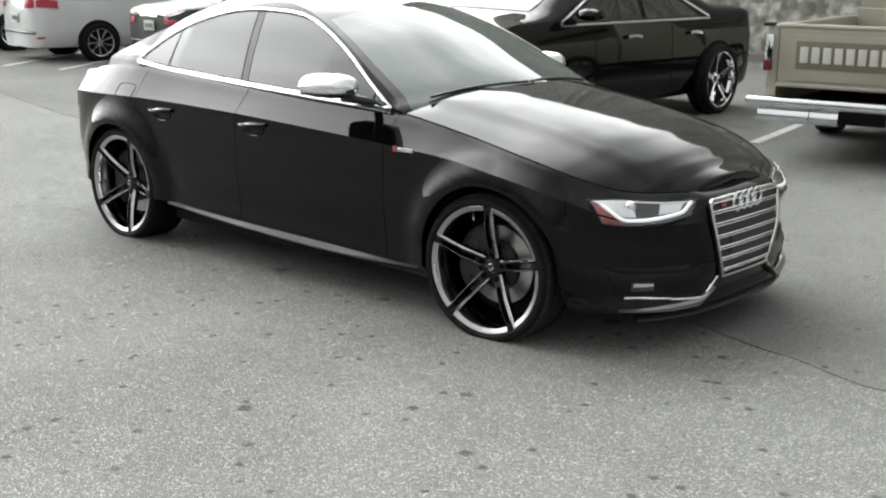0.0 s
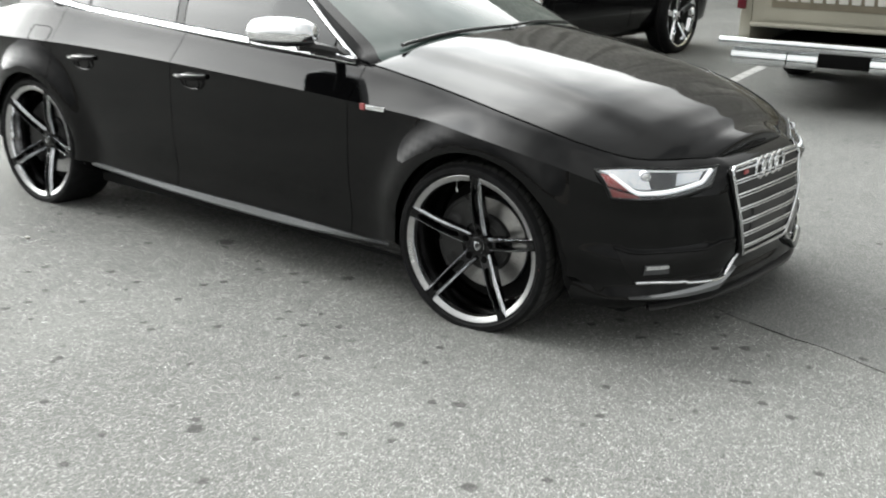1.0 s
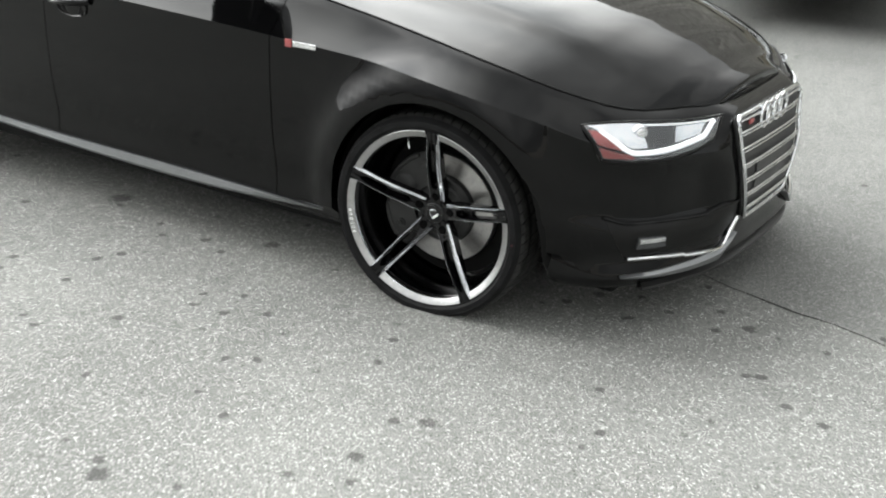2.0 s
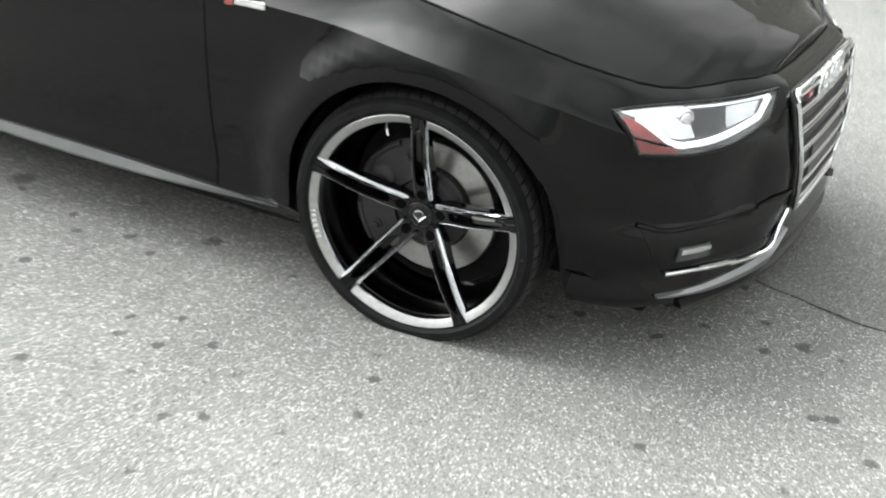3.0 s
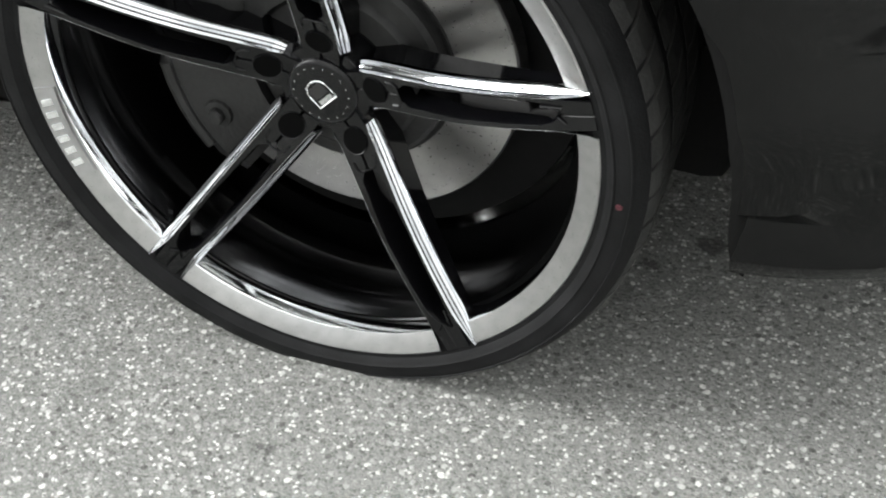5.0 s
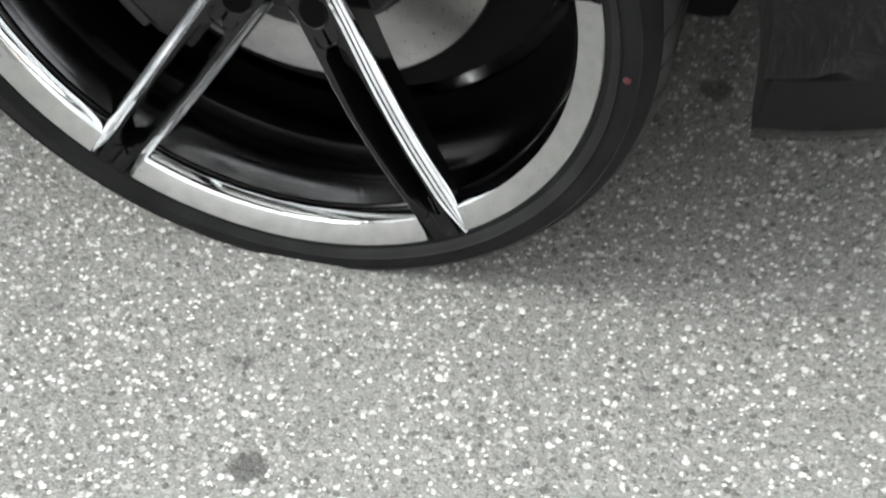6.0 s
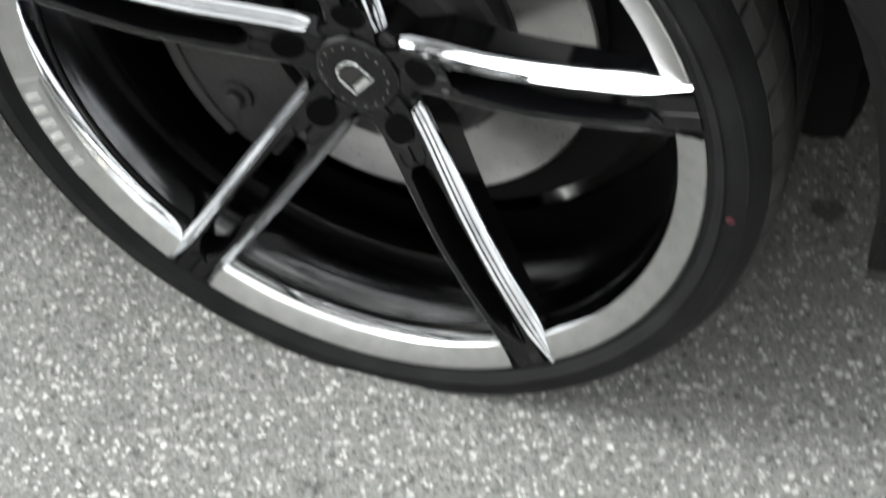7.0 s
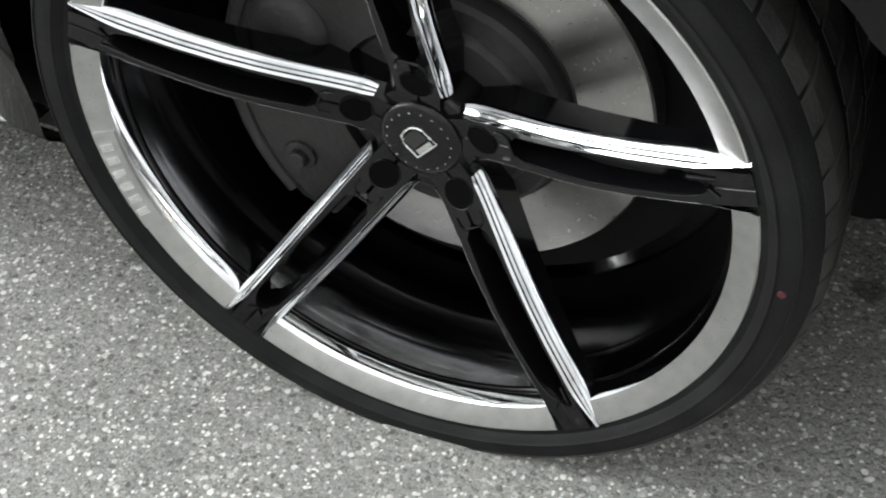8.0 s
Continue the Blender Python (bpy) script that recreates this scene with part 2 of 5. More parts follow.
# ---- building helpers ----
def link(name, verts, faces, material, smooth=True, sharp=35.0):
    me = bpy.data.meshes.new(name)
    me.from_pydata([tuple(v) for v in verts], [], faces)
    me.update()
    bm = bmesh.new()
    bm.from_mesh(me)
    bmesh.ops.remove_doubles(bm, verts=bm.verts, dist=1e-5)
    bmesh.ops.recalc_face_normals(bm, faces=bm.faces)
    bm.to_mesh(me)
    bm.free()
    if smooth:
        me.polygons.foreach_set("use_smooth", [True] * len(me.polygons))
        me.set_sharp_from_angle(angle=radians(sharp))
    me.materials.append(material)
    return me


def thing(name, label, category, at=None, group="", kind=""):
    e = new(name)
    e.empty_display_size = 0.1
    if at is not None:
        e.matrix_world = at
    return tagged(e, label, category, group, kind)


def piece(name, me, parent=None, label="", at=None):
    ob = new(name, me)
    if parent is not None:
        ob.parent = parent
    if at is not None:
        ob.matrix_basis = at
    return tagged(ob, label)


def grid(rows, close_u=False, close_v=False):
    """Vertices and quads for rows of points of one length."""
    nu, nv = len(rows), len(rows[0])
    verts = [p for row in rows for p in row]
    faces = []
    for i in range(nu - (0 if close_u else 1)):
        for j in range(nv - (0 if close_v else 1)):
            a, b = i * nv + j, i * nv + (j + 1) % nv
            c, d = ((i + 1) % nu) * nv + (j + 1) % nv, ((i + 1) % nu) * nv + j
            faces.append((a, b, c, d))
    return verts, faces


def joined(*parts_):
    verts, faces = [], []
    for v, f in parts_:
        k = len(verts)
        verts += list(v)
        faces += [tuple(i + k for i in face) for face in f]
    return verts, faces


def revolve(profile, n=96, start=0.0, stop=360.0):
    """Profile of (radius, y), turned round the y axis."""
    full = abs(stop - start) >= 359.9
    count = n if full else n + 1
    rows = []
    for k in range(count):
        a = radians(start + (stop - start) * k / n)
        rows.append([(r * math.cos(a), y, r * math.sin(a)) for r, y in profile])
    return grid(rows, close_u=full)


def box(x0, x1, y0, y1, z0, z1, bevel=0.0):
    bm = bmesh.new()
    bmesh.ops.create_cube(bm, size=1)
    for v in bm.verts:
        v.co = ((x0 + x1) / 2 + v.co.x * (x1 - x0), (y0 + y1) / 2 + v.co.y * (y1 - y0), (z0 + z1) / 2 + v.co.z * (z1 - z0))
    if bevel:
        bmesh.ops.bevel(bm, geom=list(bm.edges), offset=bevel, segments=2, affect="EDGES", profile=0.6)
    bm.verts.index_update()
    out_ = [v.co.copy() for v in bm.verts], [tuple(v.index for v in f.verts) for f in bm.faces]
    bm.free()
    return out_


def tube(points, radius, n=8, squash=1.0, closed=False):
    """A rod along points."""
    pts = [Vector(p) for p in points]
    rows = []
    for i, p in enumerate(pts):
        a, b = pts[i - 1] if i or closed else p, pts[(i + 1) % len(pts)] if i + 1 < len(pts) or closed else p
        d = (b - a).normalized()
        side = d.cross(Vector((0, 0, 1)))
        if side.length < 1e-3:
            side = Vector((1, 0, 0))
        side.normalize()
        up = side.cross(d)
        rows.append([p + side * radius * squash * math.cos(2 * math.pi * k / n) + up * radius * math.sin(2 * math.pi * k / n) for k in range(n)])
    v, f = grid(rows, close_u=closed, close_v=True)
    if not closed:
        f += [tuple(range(n))[::-1], tuple(range((len(pts) - 1) * n, len(pts) * n))]
    return v, f


def curve_through(points, n):
    """n points on a smooth curve through the given ones, evenly by length."""
    p = np.array(points, float)
    q = np.vstack([2 * p[0] - p[1], p, 2 * p[-1] - p[-2]])
    dense = []
    for i in range(1, len(q) - 2):
        for t in np.linspace(0, 1, 24, endpoint=i == len(q) - 3):
            a, b, c, d = q[i - 1], q[i], q[i + 1], q[i + 2]
            dense.append(0.5 * (2 * b + (c - a) * t + (2 * a - 5 * b + 4 * c - d) * t**2 + (3 * b - a - 3 * c + d) * t**3))
    dense = np.array(dense)
    s = np.r_[0, np.cumsum(np.linalg.norm(np.diff(dense, axis=0), axis=1))]
    want = np.linspace(0, s[-1], n)
    return np.stack([np.interp(want, s, dense[:, k]) for k in range(p.shape[1])], 1)


TABLES = {}


def smooth_table(xs, table):
    """Values at xs of a smooth line through (x, value) pairs."""
    key = tuple(sorted(table))
    if key not in TABLES:
        TABLES[key] = curve_through(key, 400)
    c = TABLES[key]
    return np.interp(xs, c[:, 0], c[:, 1])


# ---- ground ----
def slab(name, outline, z, material, label, kind="structure", category="ground", deep=0.0):
    """A flat sheet; with deep, its edge runs down into what lies under it."""
    v = [(x, y, z) for x, y in outline]
    n = len(v)
    faces = [tuple(range(n))]
    if deep:
        v += [(x, y, z - deep) for x, y in outline]
        faces += [(i, (i + 1) % n, (i + 1) % n + n, i + n) for i in range(n)]
    ob = new(name, link(name, v, faces, material, smooth=False))
    return tagged(ob, label, category, kind=kind)


slab("ground", [(-2500, -2500), (2500, -2500), (2500, 2500), (-2500, 2500)], 0.0, ASPHALT, "worn grey asphalt of a parking lot with pale stones")
seam_y = lambda x: 0.05 - 0.2135 * x
rough_edge = random.Random(4)
seam = [(x, seam_y(x) + 0.02 * math.sin(3.1 * x) + 0.012 * math.sin(11.3 * x + 1) + rough_edge.uniform(-0.008, 0.008)) for x in np.arange(-8, 12, 0.06)]
slab("pavement", [(-60, seam_y(-60))] + [(-60, 60), (60, 60), (60, seam_y(60))] + seam[::-1], 0.004, ASPHALT_DARK, "darker newer asphalt beyond a straight seam", deep=0.02)

# tar crack along the seam, broken here and there
rows = []
for k, (x, y) in enumerate(q for q in seam if 0.55 < q[0] < 1.15):
    w = max(0.0003, 0.0008 + 0.0018 * math.sin(k * 0.37) + rough_edge.uniform(-0.004, 0.004))
    rows.append([(x, y - w, 0.006), (x, y + w, 0.006)])
tagged(new("crack", link("crack", *grid(rows), TAR, smooth=False)), "thin dark crack along the asphalt seam", "crack", kind="structure")

# ---- wheels ----
HUB_Z = 0.3155
FACE_Y, CORE_Y = -0.1385, -0.076


def tyre_mesh():
    prof = [(0.268, -0.118), (0.278, -0.131), (0.288, -0.1375), (0.292, -0.1375), (0.297, -0.143), (0.2985, -0.1437), (0.2992, -0.1450), (0.3002, -0.1450), (0.3008, -0.1440), (0.308, -0.1448), (0.3145, -0.1440), (0.3152, -0.1452), (0.3162, -0.1448), (0.3168, -0.1432), (0.319, -0.1405),
            (0.3265, -0.131), (0.3310, -0.118), (0.3332, -0.100), (0.334, -0.060), (0.334, 0.0), (0.334, 0.05), (0.3332, 0.088),
            (0.330, 0.104), (0.320, 0.118), (0.300, 0.124), (0.285, 0.118), (0.268, 0.105)]
    n = 240
    v, f = revolve(prof, n)
    flat = -HUB_Z + 0.0005
    return link("tyre", [(x, y, z if z > -HUB_Z else flat) for x, y, z in v], f, RUBBER, sharp=40)


def tread_block(angle, y0, y1, lean):
    """One slanted block of the tread."""
    rows = []
    for k in range(5):
        y = y0 + (y1 - y0) * k / 4
        a = radians(angle + lean * k / 4)
        r = float(np.interp(y, [-0.1405, -0.131, -0.118, -0.100, -0.060], [0.319, 0.3265, 0.3310, 0.3332, 0.334]))
        w, high = radians(2.52), 0.0030 if 0 < k < 4 else 0.0006
        rows.append([((r + h) * math.cos(a + q * w), y, (r + h) * math.sin(a + q * w)) for q, h in ((-1, -0.001), (-0.93, high), (0.93, high), (1, -0.001))])
    v, f = grid(rows)
    f += [(0, 1, 2, 3), (16, 17, 18, 19)]
    return [(x, y, max(z, -HUB_Z + 0.0005)) for x, y, z in v], f


def face_y(r):
    """Depth of the spoke's face at radius r: it sweeps in from the rim to the sunken hub."""
    return float(np.interp(r, [0.0, 0.045, 0.06, 0.08, 0.10, 0.12, 0.14, 0.165, 0.20, 0.24, 0.265, 0.287], [-0.073, -0.0750, -0.0790, -0.0865, -0.0944, -0.1022, -0.1093, -0.1170, -0.1255, -0.1330, -0.1368, -0.1395]))


def half_width(r):
    return float(np.interp(r, [0.04, 0.07, 0.15, 0.25, 0.287], [0.0275, 0.0278, 0.0268, 0.0245, 0.0228]))


def polar(angle, r, t, y):
    """A point at distance r along a spoke and t across it."""
    c, s = math.cos(angle), math.sin(angle)
    return (r * c - t * s, y, r * s + t * c)


def spoke_mesh(angle):
    """A spoke of two rails with an open slot between them."""
    radii = [0.030, 0.045, 0.060, 0.072, 0.084, 0.096, 0.108, 0.114, 0.12, 0.14, 0.16, 0.18, 0.20, 0.22, 0.235, 0.248, 0.256, 0.260, 0.272, 0.281, 0.2868]
    bits = []
    for side in (-1, 1):
        rows = []
        for r in radii:
            w, y = half_width(r), face_y(r)
            slot = float(np.interp(r, [0.084, 0.090, 0.16, 0.235, 0.250, 0.256], [0.0, 0.0105, 0.0130, 0.0105, 0.0060, 0.0]))
            depth = float(np.interp(r, [0.03, 0.1, 0.2, 0.2868], [0.050, 0.044, 0.036, 0.024]))
            rows.append([polar(angle, r, side * t, y + dy) for t, dy in
                         ((slot, depth), (slot, 0.004), (slot + 0.0016, 0.0010), (w - 0.0090, 0.0), (w - 0.0084, 0.0020), (w - 0.0058, 0.0060), (w - 0.0015, 0.0134), (w - 0.0015, depth))])
        v, f = grid(rows)
        k = len(rows[0])
        f += [tuple(range(k)), tuple(range((len(rows) - 1) * k, len(rows) * k))]
        bits.append((v, f))
    return link("spoke", *joined(*bits), GLOSS_BLACK, sharp=30)


def notch_mesh(angle, points, thick):
    """A thin milled edge drawn on a spoke's face through points of (radius, across)."""
    return link("milled_notch", *tube([polar(angle, r, t, face_y(r) - 0.0002) for r, t in points], thick, 6), GLOSS_BLACK)


def edge_mesh(angle, side):
    """Bright double bevel along one side of a spoke: a narrow shallow facet, a groove and a wide steep facet."""
    radii = np.linspace(0.0478, 0.2872, 30)
    inner = ((-0.0090, 0.0014), (-0.0089, -0.0002), (-0.0086, -0.0002), (-0.0072, 0.0021), (-0.0072, 0.0050))
    outer = ((-0.0064, 0.0062), (-0.0063, 0.0036), (-0.0060, 0.0034), (-0.0044, 0.0054), (-0.0041, 0.0072), (-0.0036, 0.0068), (-0.0020, 0.0088), (-0.0004, 0.0118), (0.0000, 0.0130), (-0.0010, 0.0136))
    bits = []
    for strip in (inner, outer):
        rows = []
        for r in radii:
            w, y = half_width(r), face_y(r)
            thin = float(np.interp(r, [0.0478, 0.052, 0.250, 0.2872], [0.8, 1, 1, 0.25]))
            rows.append([polar(angle, r, side * (w + t * thin), y + dy * thin) for t, dy in strip])
        v, f = grid(rows)
        k = len(rows[0])
        f += [tuple(range(k)), tuple(range((len(rows) - 1) * k, len(rows) * k))]
        bits.append((v, f))
    return link("chrome_edge", *joined(*bits), EDGE_CHROME, sharp=25)


def lip_mesh(a0, a1):
    """One arc of the machined lip between two spokes: its flat."""
    return link("lip", *revolve([(0.2648, -0.1262), (0.2654, -0.1284), (0.2664, -0.1292), (0.2856, -0.1384), (0.2868, -0.1376), (0.2872, -0.126)], 30, a0, a1), MACHINED, sharp=22)


def lip_bevel_mesh(a0, a1):
    """The polished bevel inside one arc of the lip."""
    return link("lip_bevel", *revolve([(0.2660, -0.100), (0.2606, -0.1085), (0.2602, -0.1115), (0.2614, -0.1165), (0.2644, -0.1262), (0.2654, -0.1286)], 30, a0, a1), CHROME, sharp=30)


PLATE_ALLOY = surface("dark_alloy_plate", (0.46, 0.46, 0.465), 0.32, 1.0, vary=0.15, scale=50)


def plate_mesh(a0, a1):
    """The raised plate on one arc of the lip."""
    v, f = revolve([(0.2662, -0.1282), (0.2670, -0.1318), (0.2844, -0.1402), (0.2852, -0.1375)], 14, a0, a1)
    k = 4
    f += [tuple(range(k)), tuple(range(14 * k, 15 * k))]
    return link("plate", v, f, PLATE_ALLOY, sharp=25)


def bar_on_lip(a):
    """A small engraved bar on the plate."""
    rows = []
    for da in (-0.75, 0.75):
        t = radians(a + da)
        rows.append([(r * math.cos(t), y - 0.0012, r * math.sin(t)) for r, y in ((0.2712, -0.1340), (0.2812, -0.1390))])
    low = [[(x, y + 0.0012, z) for x, y, z in row] for row in rows]
    v, f = joined(grid(rows), grid(low))
    f += [(0, 1, 5, 4), (2, 3, 7, 6), (0, 2, 6, 4), (1, 3, 7, 5)]
    return link("bar", v, f, CHROME, smooth=False)


def wheel(parent, at, spin, full=True):
    w = piece("wheel", link("wheel", *revolve([(0.2660, -0.117), (0.2630, -0.108), (0.255, -0.085), (0.2455, -0.06), (0.243, 0.0), (0.2445, 0.06), (0.255, 0.09), (0.268, 0.108), (0.272, 0.108), (0.258, 0.088), (0.250, 0.06), (0.248, -0.06), (0.256, -0.09), (0.268, -0.118)], 96), BARREL), parent, "five-spoke gloss black alloy wheel with chrome edges", at)
    piece("tyre", tyre_mesh(), w, "low-profile black rubber tyre")
    if full:
        bits = []
        for k in range(64):
            bits.append(tread_block(k * 5.625, -0.1270, -0.078, 2.2))
            bits.append(tread_block(k * 5.625 + 2.0, -0.066, -0.012, 3.0))
            bits.append(tread_block(k * 5.625 + 1.0, 0.0, 0.05, 3.0))
        tagged(piece("tread", link("tread", *joined(*bits), TREAD, smooth=False), w), kind="stuff")
    spokes = [math.radians(spin + 72 * k) for k in range(5)]
    half = 4.62
    for i, a in enumerate(spokes):
        piece("spoke", spoke_mesh(a), w)
        for side in (-1, 1):
            piece("chrome_edge", edge_mesh(a, side), w, "bright chrome edge")
        piece("milled_notch", notch_mesh(a, [(0.240, 0.0085), (0.2600, 0.0075), (0.2535, -0.0010), (0.2605, -0.0085)], 0.0013), w)
        piece("milled_notch", notch_mesh(a, [(0.076, -0.0125), (0.0835, -0.0118), (0.0870, -0.0085), (0.0870, 0.0085), (0.0835, 0.0118), (0.076, 0.0125)], 0.0012), w)
        d = spin + 72 * i
        piece("lip", lip_mesh(d + half, d + 72 - half), w, "machined silver lip")
        piece("lip_bevel", lip_bevel_mesh(d + half, d + 72 - half), w, "polished inner bevel of the lip")
    piece("hub", link("hub", *revolve([(0.001, -0.0705), (0.040, -0.0710), (0.046, -0.070), (0.050, -0.064), (0.060, -0.04), (0.075, 0.0), (0.075, 0.01), (0.001, 0.01)], 64), GLOSS_BLACK), w)
    piece("centre_cap", link("centre_cap", *revolve([(0.0005, -0.0785), (0.030, -0.0785), (0.0345, -0.0770), (0.0365, -0.0745), (0.0375, -0.066)], 64), GLOSS_BLACK), w, "black centre cap ringed by small dots")
    for k in range(18):
        a = 2 * math.pi * k / 18
        c = (0.0285 * math.cos(a), -0.0785, 0.0285 * math.sin(a))
        v, f = revolve([(0.0003, -0.0007), (0.0008, -0.0005), (0.0010, 0.0004)], 8)
        piece("dot", link("dot", [(x + c[0], y + c[1], z + c[2]) for x, y, z in v], f, SATIN), w)
    # plain shield on the cap: an arched outline and two bars
    arch = [(-0.0125, -0.0105), (-0.0125, 0.004)] + [(0.0125 * math.cos(t), 0.004 + 0.0105 * math.sin(t)) for t in np.linspace(math.pi, 0, 13)] + [(0.0125, -0.0105)]
    turn = radians(43 + spin - 85.9)
    place = lambda x, z, y=-0.0792: (x * math.cos(turn) - z * math.sin(turn), y, x * math.sin(turn) + z * math.cos(turn))
    piece("badge_outline", link("badge_outline", *tube([place(x, z) for x, z in arch], 0.0011, 6, closed=True), CHROME), w, "silver shield outline")
    for z0, z1, mat_ in ((-0.0095, -0.0045, SATIN), (-0.0025, 0.0105, PLASTIC)):
        v = [place(x, z, y) for y in (-0.0795, -0.078) for x, z in ((-0.009, z0), (0.009, z0), (0.009, z1), (-0.009, z1))]
        piece("badge_bar", link("badge_bar", v, [(0, 1, 2, 3), (4, 5, 6, 7), (0, 1, 5, 4), (1, 2, 6, 5), (2, 3, 7, 6), (3, 0, 4, 7)], mat_, smooth=False), w)
    for a in spokes:
        # bolt pockets at the spoke roots
        c = polar(a, 0.0575, 0.0, face_y(0.0575))
        lean = lambda x, z: -0.32 * (x * math.cos(a) + z * math.sin(a))
        v, f = revolve([(0.0128, 0.0010), (0.0131, -0.0008), (0.0138, -0.0012), (0.0146, 0.0006), (0.0142, 0.0040)], 24)
        piece("bolt_pocket", link("bolt_pocket", [(x + c[0], y + c[1] + lean(x, z), z + c[2]) for x, y, z in v], f, GLOSS_BLACK), w)
        # flat black disc on the face, in place of a shaded hole
        v, f = revolve([(0.0003, 0.0), (0.0131, 0.0)], 24)
        piece("bolt_hole_shade", link("bolt_hole_shade", [(x + c[0], y + c[1] - 0.0006 + lean(x, z), z + c[2]) for x, y, z in v], f, HOLE_SHADE), w)
    if full:
        stem = radians(spin + 26)
        piece("valve_stem", link("valve_stem", *tube([(r * math.cos(stem), y, r * math.sin(stem)) for r, y in ((0.254, -0.078), (0.240, -0.088), (0.222, -0.094), (0.221, -0.095))], 0.0036, 8), SATIN), w, "short silver valve stem")
    if full:
        a = spin + 72 * 1
        piece("plate", plate_mesh(a + 23.6, a + 45.5), w, "engraved silver plate")
        for k in range(6):
            piece("bar", bar_on_lip(a + 27 + 3.0 * k), w)
    v, f = revolve([(0.0004, -0.0006), (0.003, -0.0004), (0.0034, 0.0004)], 12)
    if full:
        c = (0.306 * math.cos(radians(-3)), -0.1449, 0.306 * math.sin(radians(-3)))
        piece("paint_dot", link("paint_dot", [(x + c[0], y + c[1], z + c[2]) for x, y, z in v], f, surface("red_paint_dot", (0.06, 0.008, 0.014), 0.7)), w, "small red paint dot")
    return w


def brakes(parent, at):
    piece("brake_disc", link("brake_disc", *revolve([(0.108, -0.016), (0.178, -0.016), (0.180, -0.014), (0.180, 0.012), (0.108, 0.012)], 80), STEEL, sharp=25), parent, "bare steel brake disc", at)
    piece("brake_hat", link("brake_hat", *revolve([(0.02, -0.042), (0.082, -0.042), (0.086, -0.039), (0.088, -0.036), (0.104, -0.034), (0.109, -0.030), (0.111, -0.016), (0.115, -0.0175), (0.117, -0.015)], 64), CAST, sharp=25), parent, "", at)
    rows = []
    for k in range(15):
        a = radians(98 + 132 * k / 14)
        e = 0.010 if k in (0, 14) else 0.0
        rows.append([((r + e * s) * math.cos(a), y, (r + e * s) * math.sin(a)) for r, y, s in ((0.088, -0.050, 1), (0.178, -0.053, -1), (0.196, -0.043, -1), (0.200, 0.03, -1), (0.088, 0.03, 1))])
    v, f = grid(rows, close_v=True)
    f += [tuple(range(5)), tuple(range(70, 75))]
    caliper = piece("brake_caliper", link("brake_caliper", v, f, CAST, sharp=30), parent, "dark cast brake caliper", at)
    # guide bolts, piston housing and bridge of the caliper
    for a, r in ((108, 0.150), (206, 0.150)):
        c = polar(radians(a), r, 0.0, -0.052)
        v, f = revolve([(0.0004, -0.012), (0.0075, -0.012), (0.009, -0.010), (0.009, -0.004), (0.015, -0.003), (0.016, 0.0), (0.016, 0.008)], 12)
        piece("guide_bolt", link("guide_bolt", [(x + c[0], y + c[1], z + c[2]) for x, y, z in v], f, CAST, sharp=25), caliper)
    c = polar(radians(150), 0.140, 0.0, -0.052)
    v, f = revolve([(0.0004, -0.010), (0.020, -0.010), (0.026, -0.006), (0.030, 0.0), (0.030, 0.006)], 24)
    piece("piston_housing", link("piston_housing", [(x * 1.25 + c[0], y + c[1], z * 1.25 + c[2]) for x, y, z in v], f, CAST, sharp=30), caliper)
    rib = [polar(radians(a), 0.187, 0.0, -0.049) for a in np.linspace(112, 216, 14)]
    piece("bridge_rib", link("bridge_rib", *tube(rib, 0.008, 8), CAST), caliper)
    # shield widened to a full black disc, in place of the dark wheel well
    piece("dust_shield", link("dust_shield", *revolve([(0.05, 0.040), (0.19, 0.036), (0.236, 0.030), (0.238, 0.034), (0.19, 0.042), (0.05, 0.046)], 60), LINER), parent, "dark dust shield widened to a full backing disc", at)

# ---- the black saloon car ----
AXLE = 2.811
# outline in plan at bumper height, from the middle of the nose along one flank to the middle of the tail
PLAN = curve_through([(0.780, 0.0), (0.778, 0.16), (0.764, 0.32), (0.718, 0.48), (0.656, 0.635), (0.545, 0.768), (0.365, 0.860), (0.18, 0.898), (0.0, 0.912), (-0.25, 0.908), (-0.6, 0.905),
                      (-1.2, 0.908), (-1.8, 0.910), (-2.4, 0.908), (-2.81, 0.912), (-3.08, 0.895), (-3.30, 0.848), (-3.47, 0.765), (-3.59, 0.64), (-3.67, 0.42), (-3.70, 0.2), (-3.71, 0.0)], 900)
PLAN_S = np.r_[0, np.cumsum(np.linalg.norm(np.diff(PLAN, axis=0), axis=1))]
S_END = PLAN_S[-1]


def s_at_x(x):
    """Length along the flank at which the plan reaches x."""
    k = int(np.argmin(np.abs(PLAN[:, 0] - x)))
    return PLAN_S[k]


def plan_at(s):
    x, y = np.interp(s, PLAN_S, PLAN[:, 0]), np.interp(s, PLAN_S, PLAN[:, 1])
    e = 0.02
    dx = np.interp(min(s + e, S_END), PLAN_S, PLAN[:, 0]) - np.interp(max(s - e, 0), PLAN_S, PLAN[:, 0])
    dy = np.interp(min(s + e, S_END), PLAN_S, PLAN[:, 1]) - np.interp(max(s - e, 0), PLAN_S, PLAN[:, 1])
    q = math.hypot(dx, dy)
    return x, y, -dy / q, dx / q


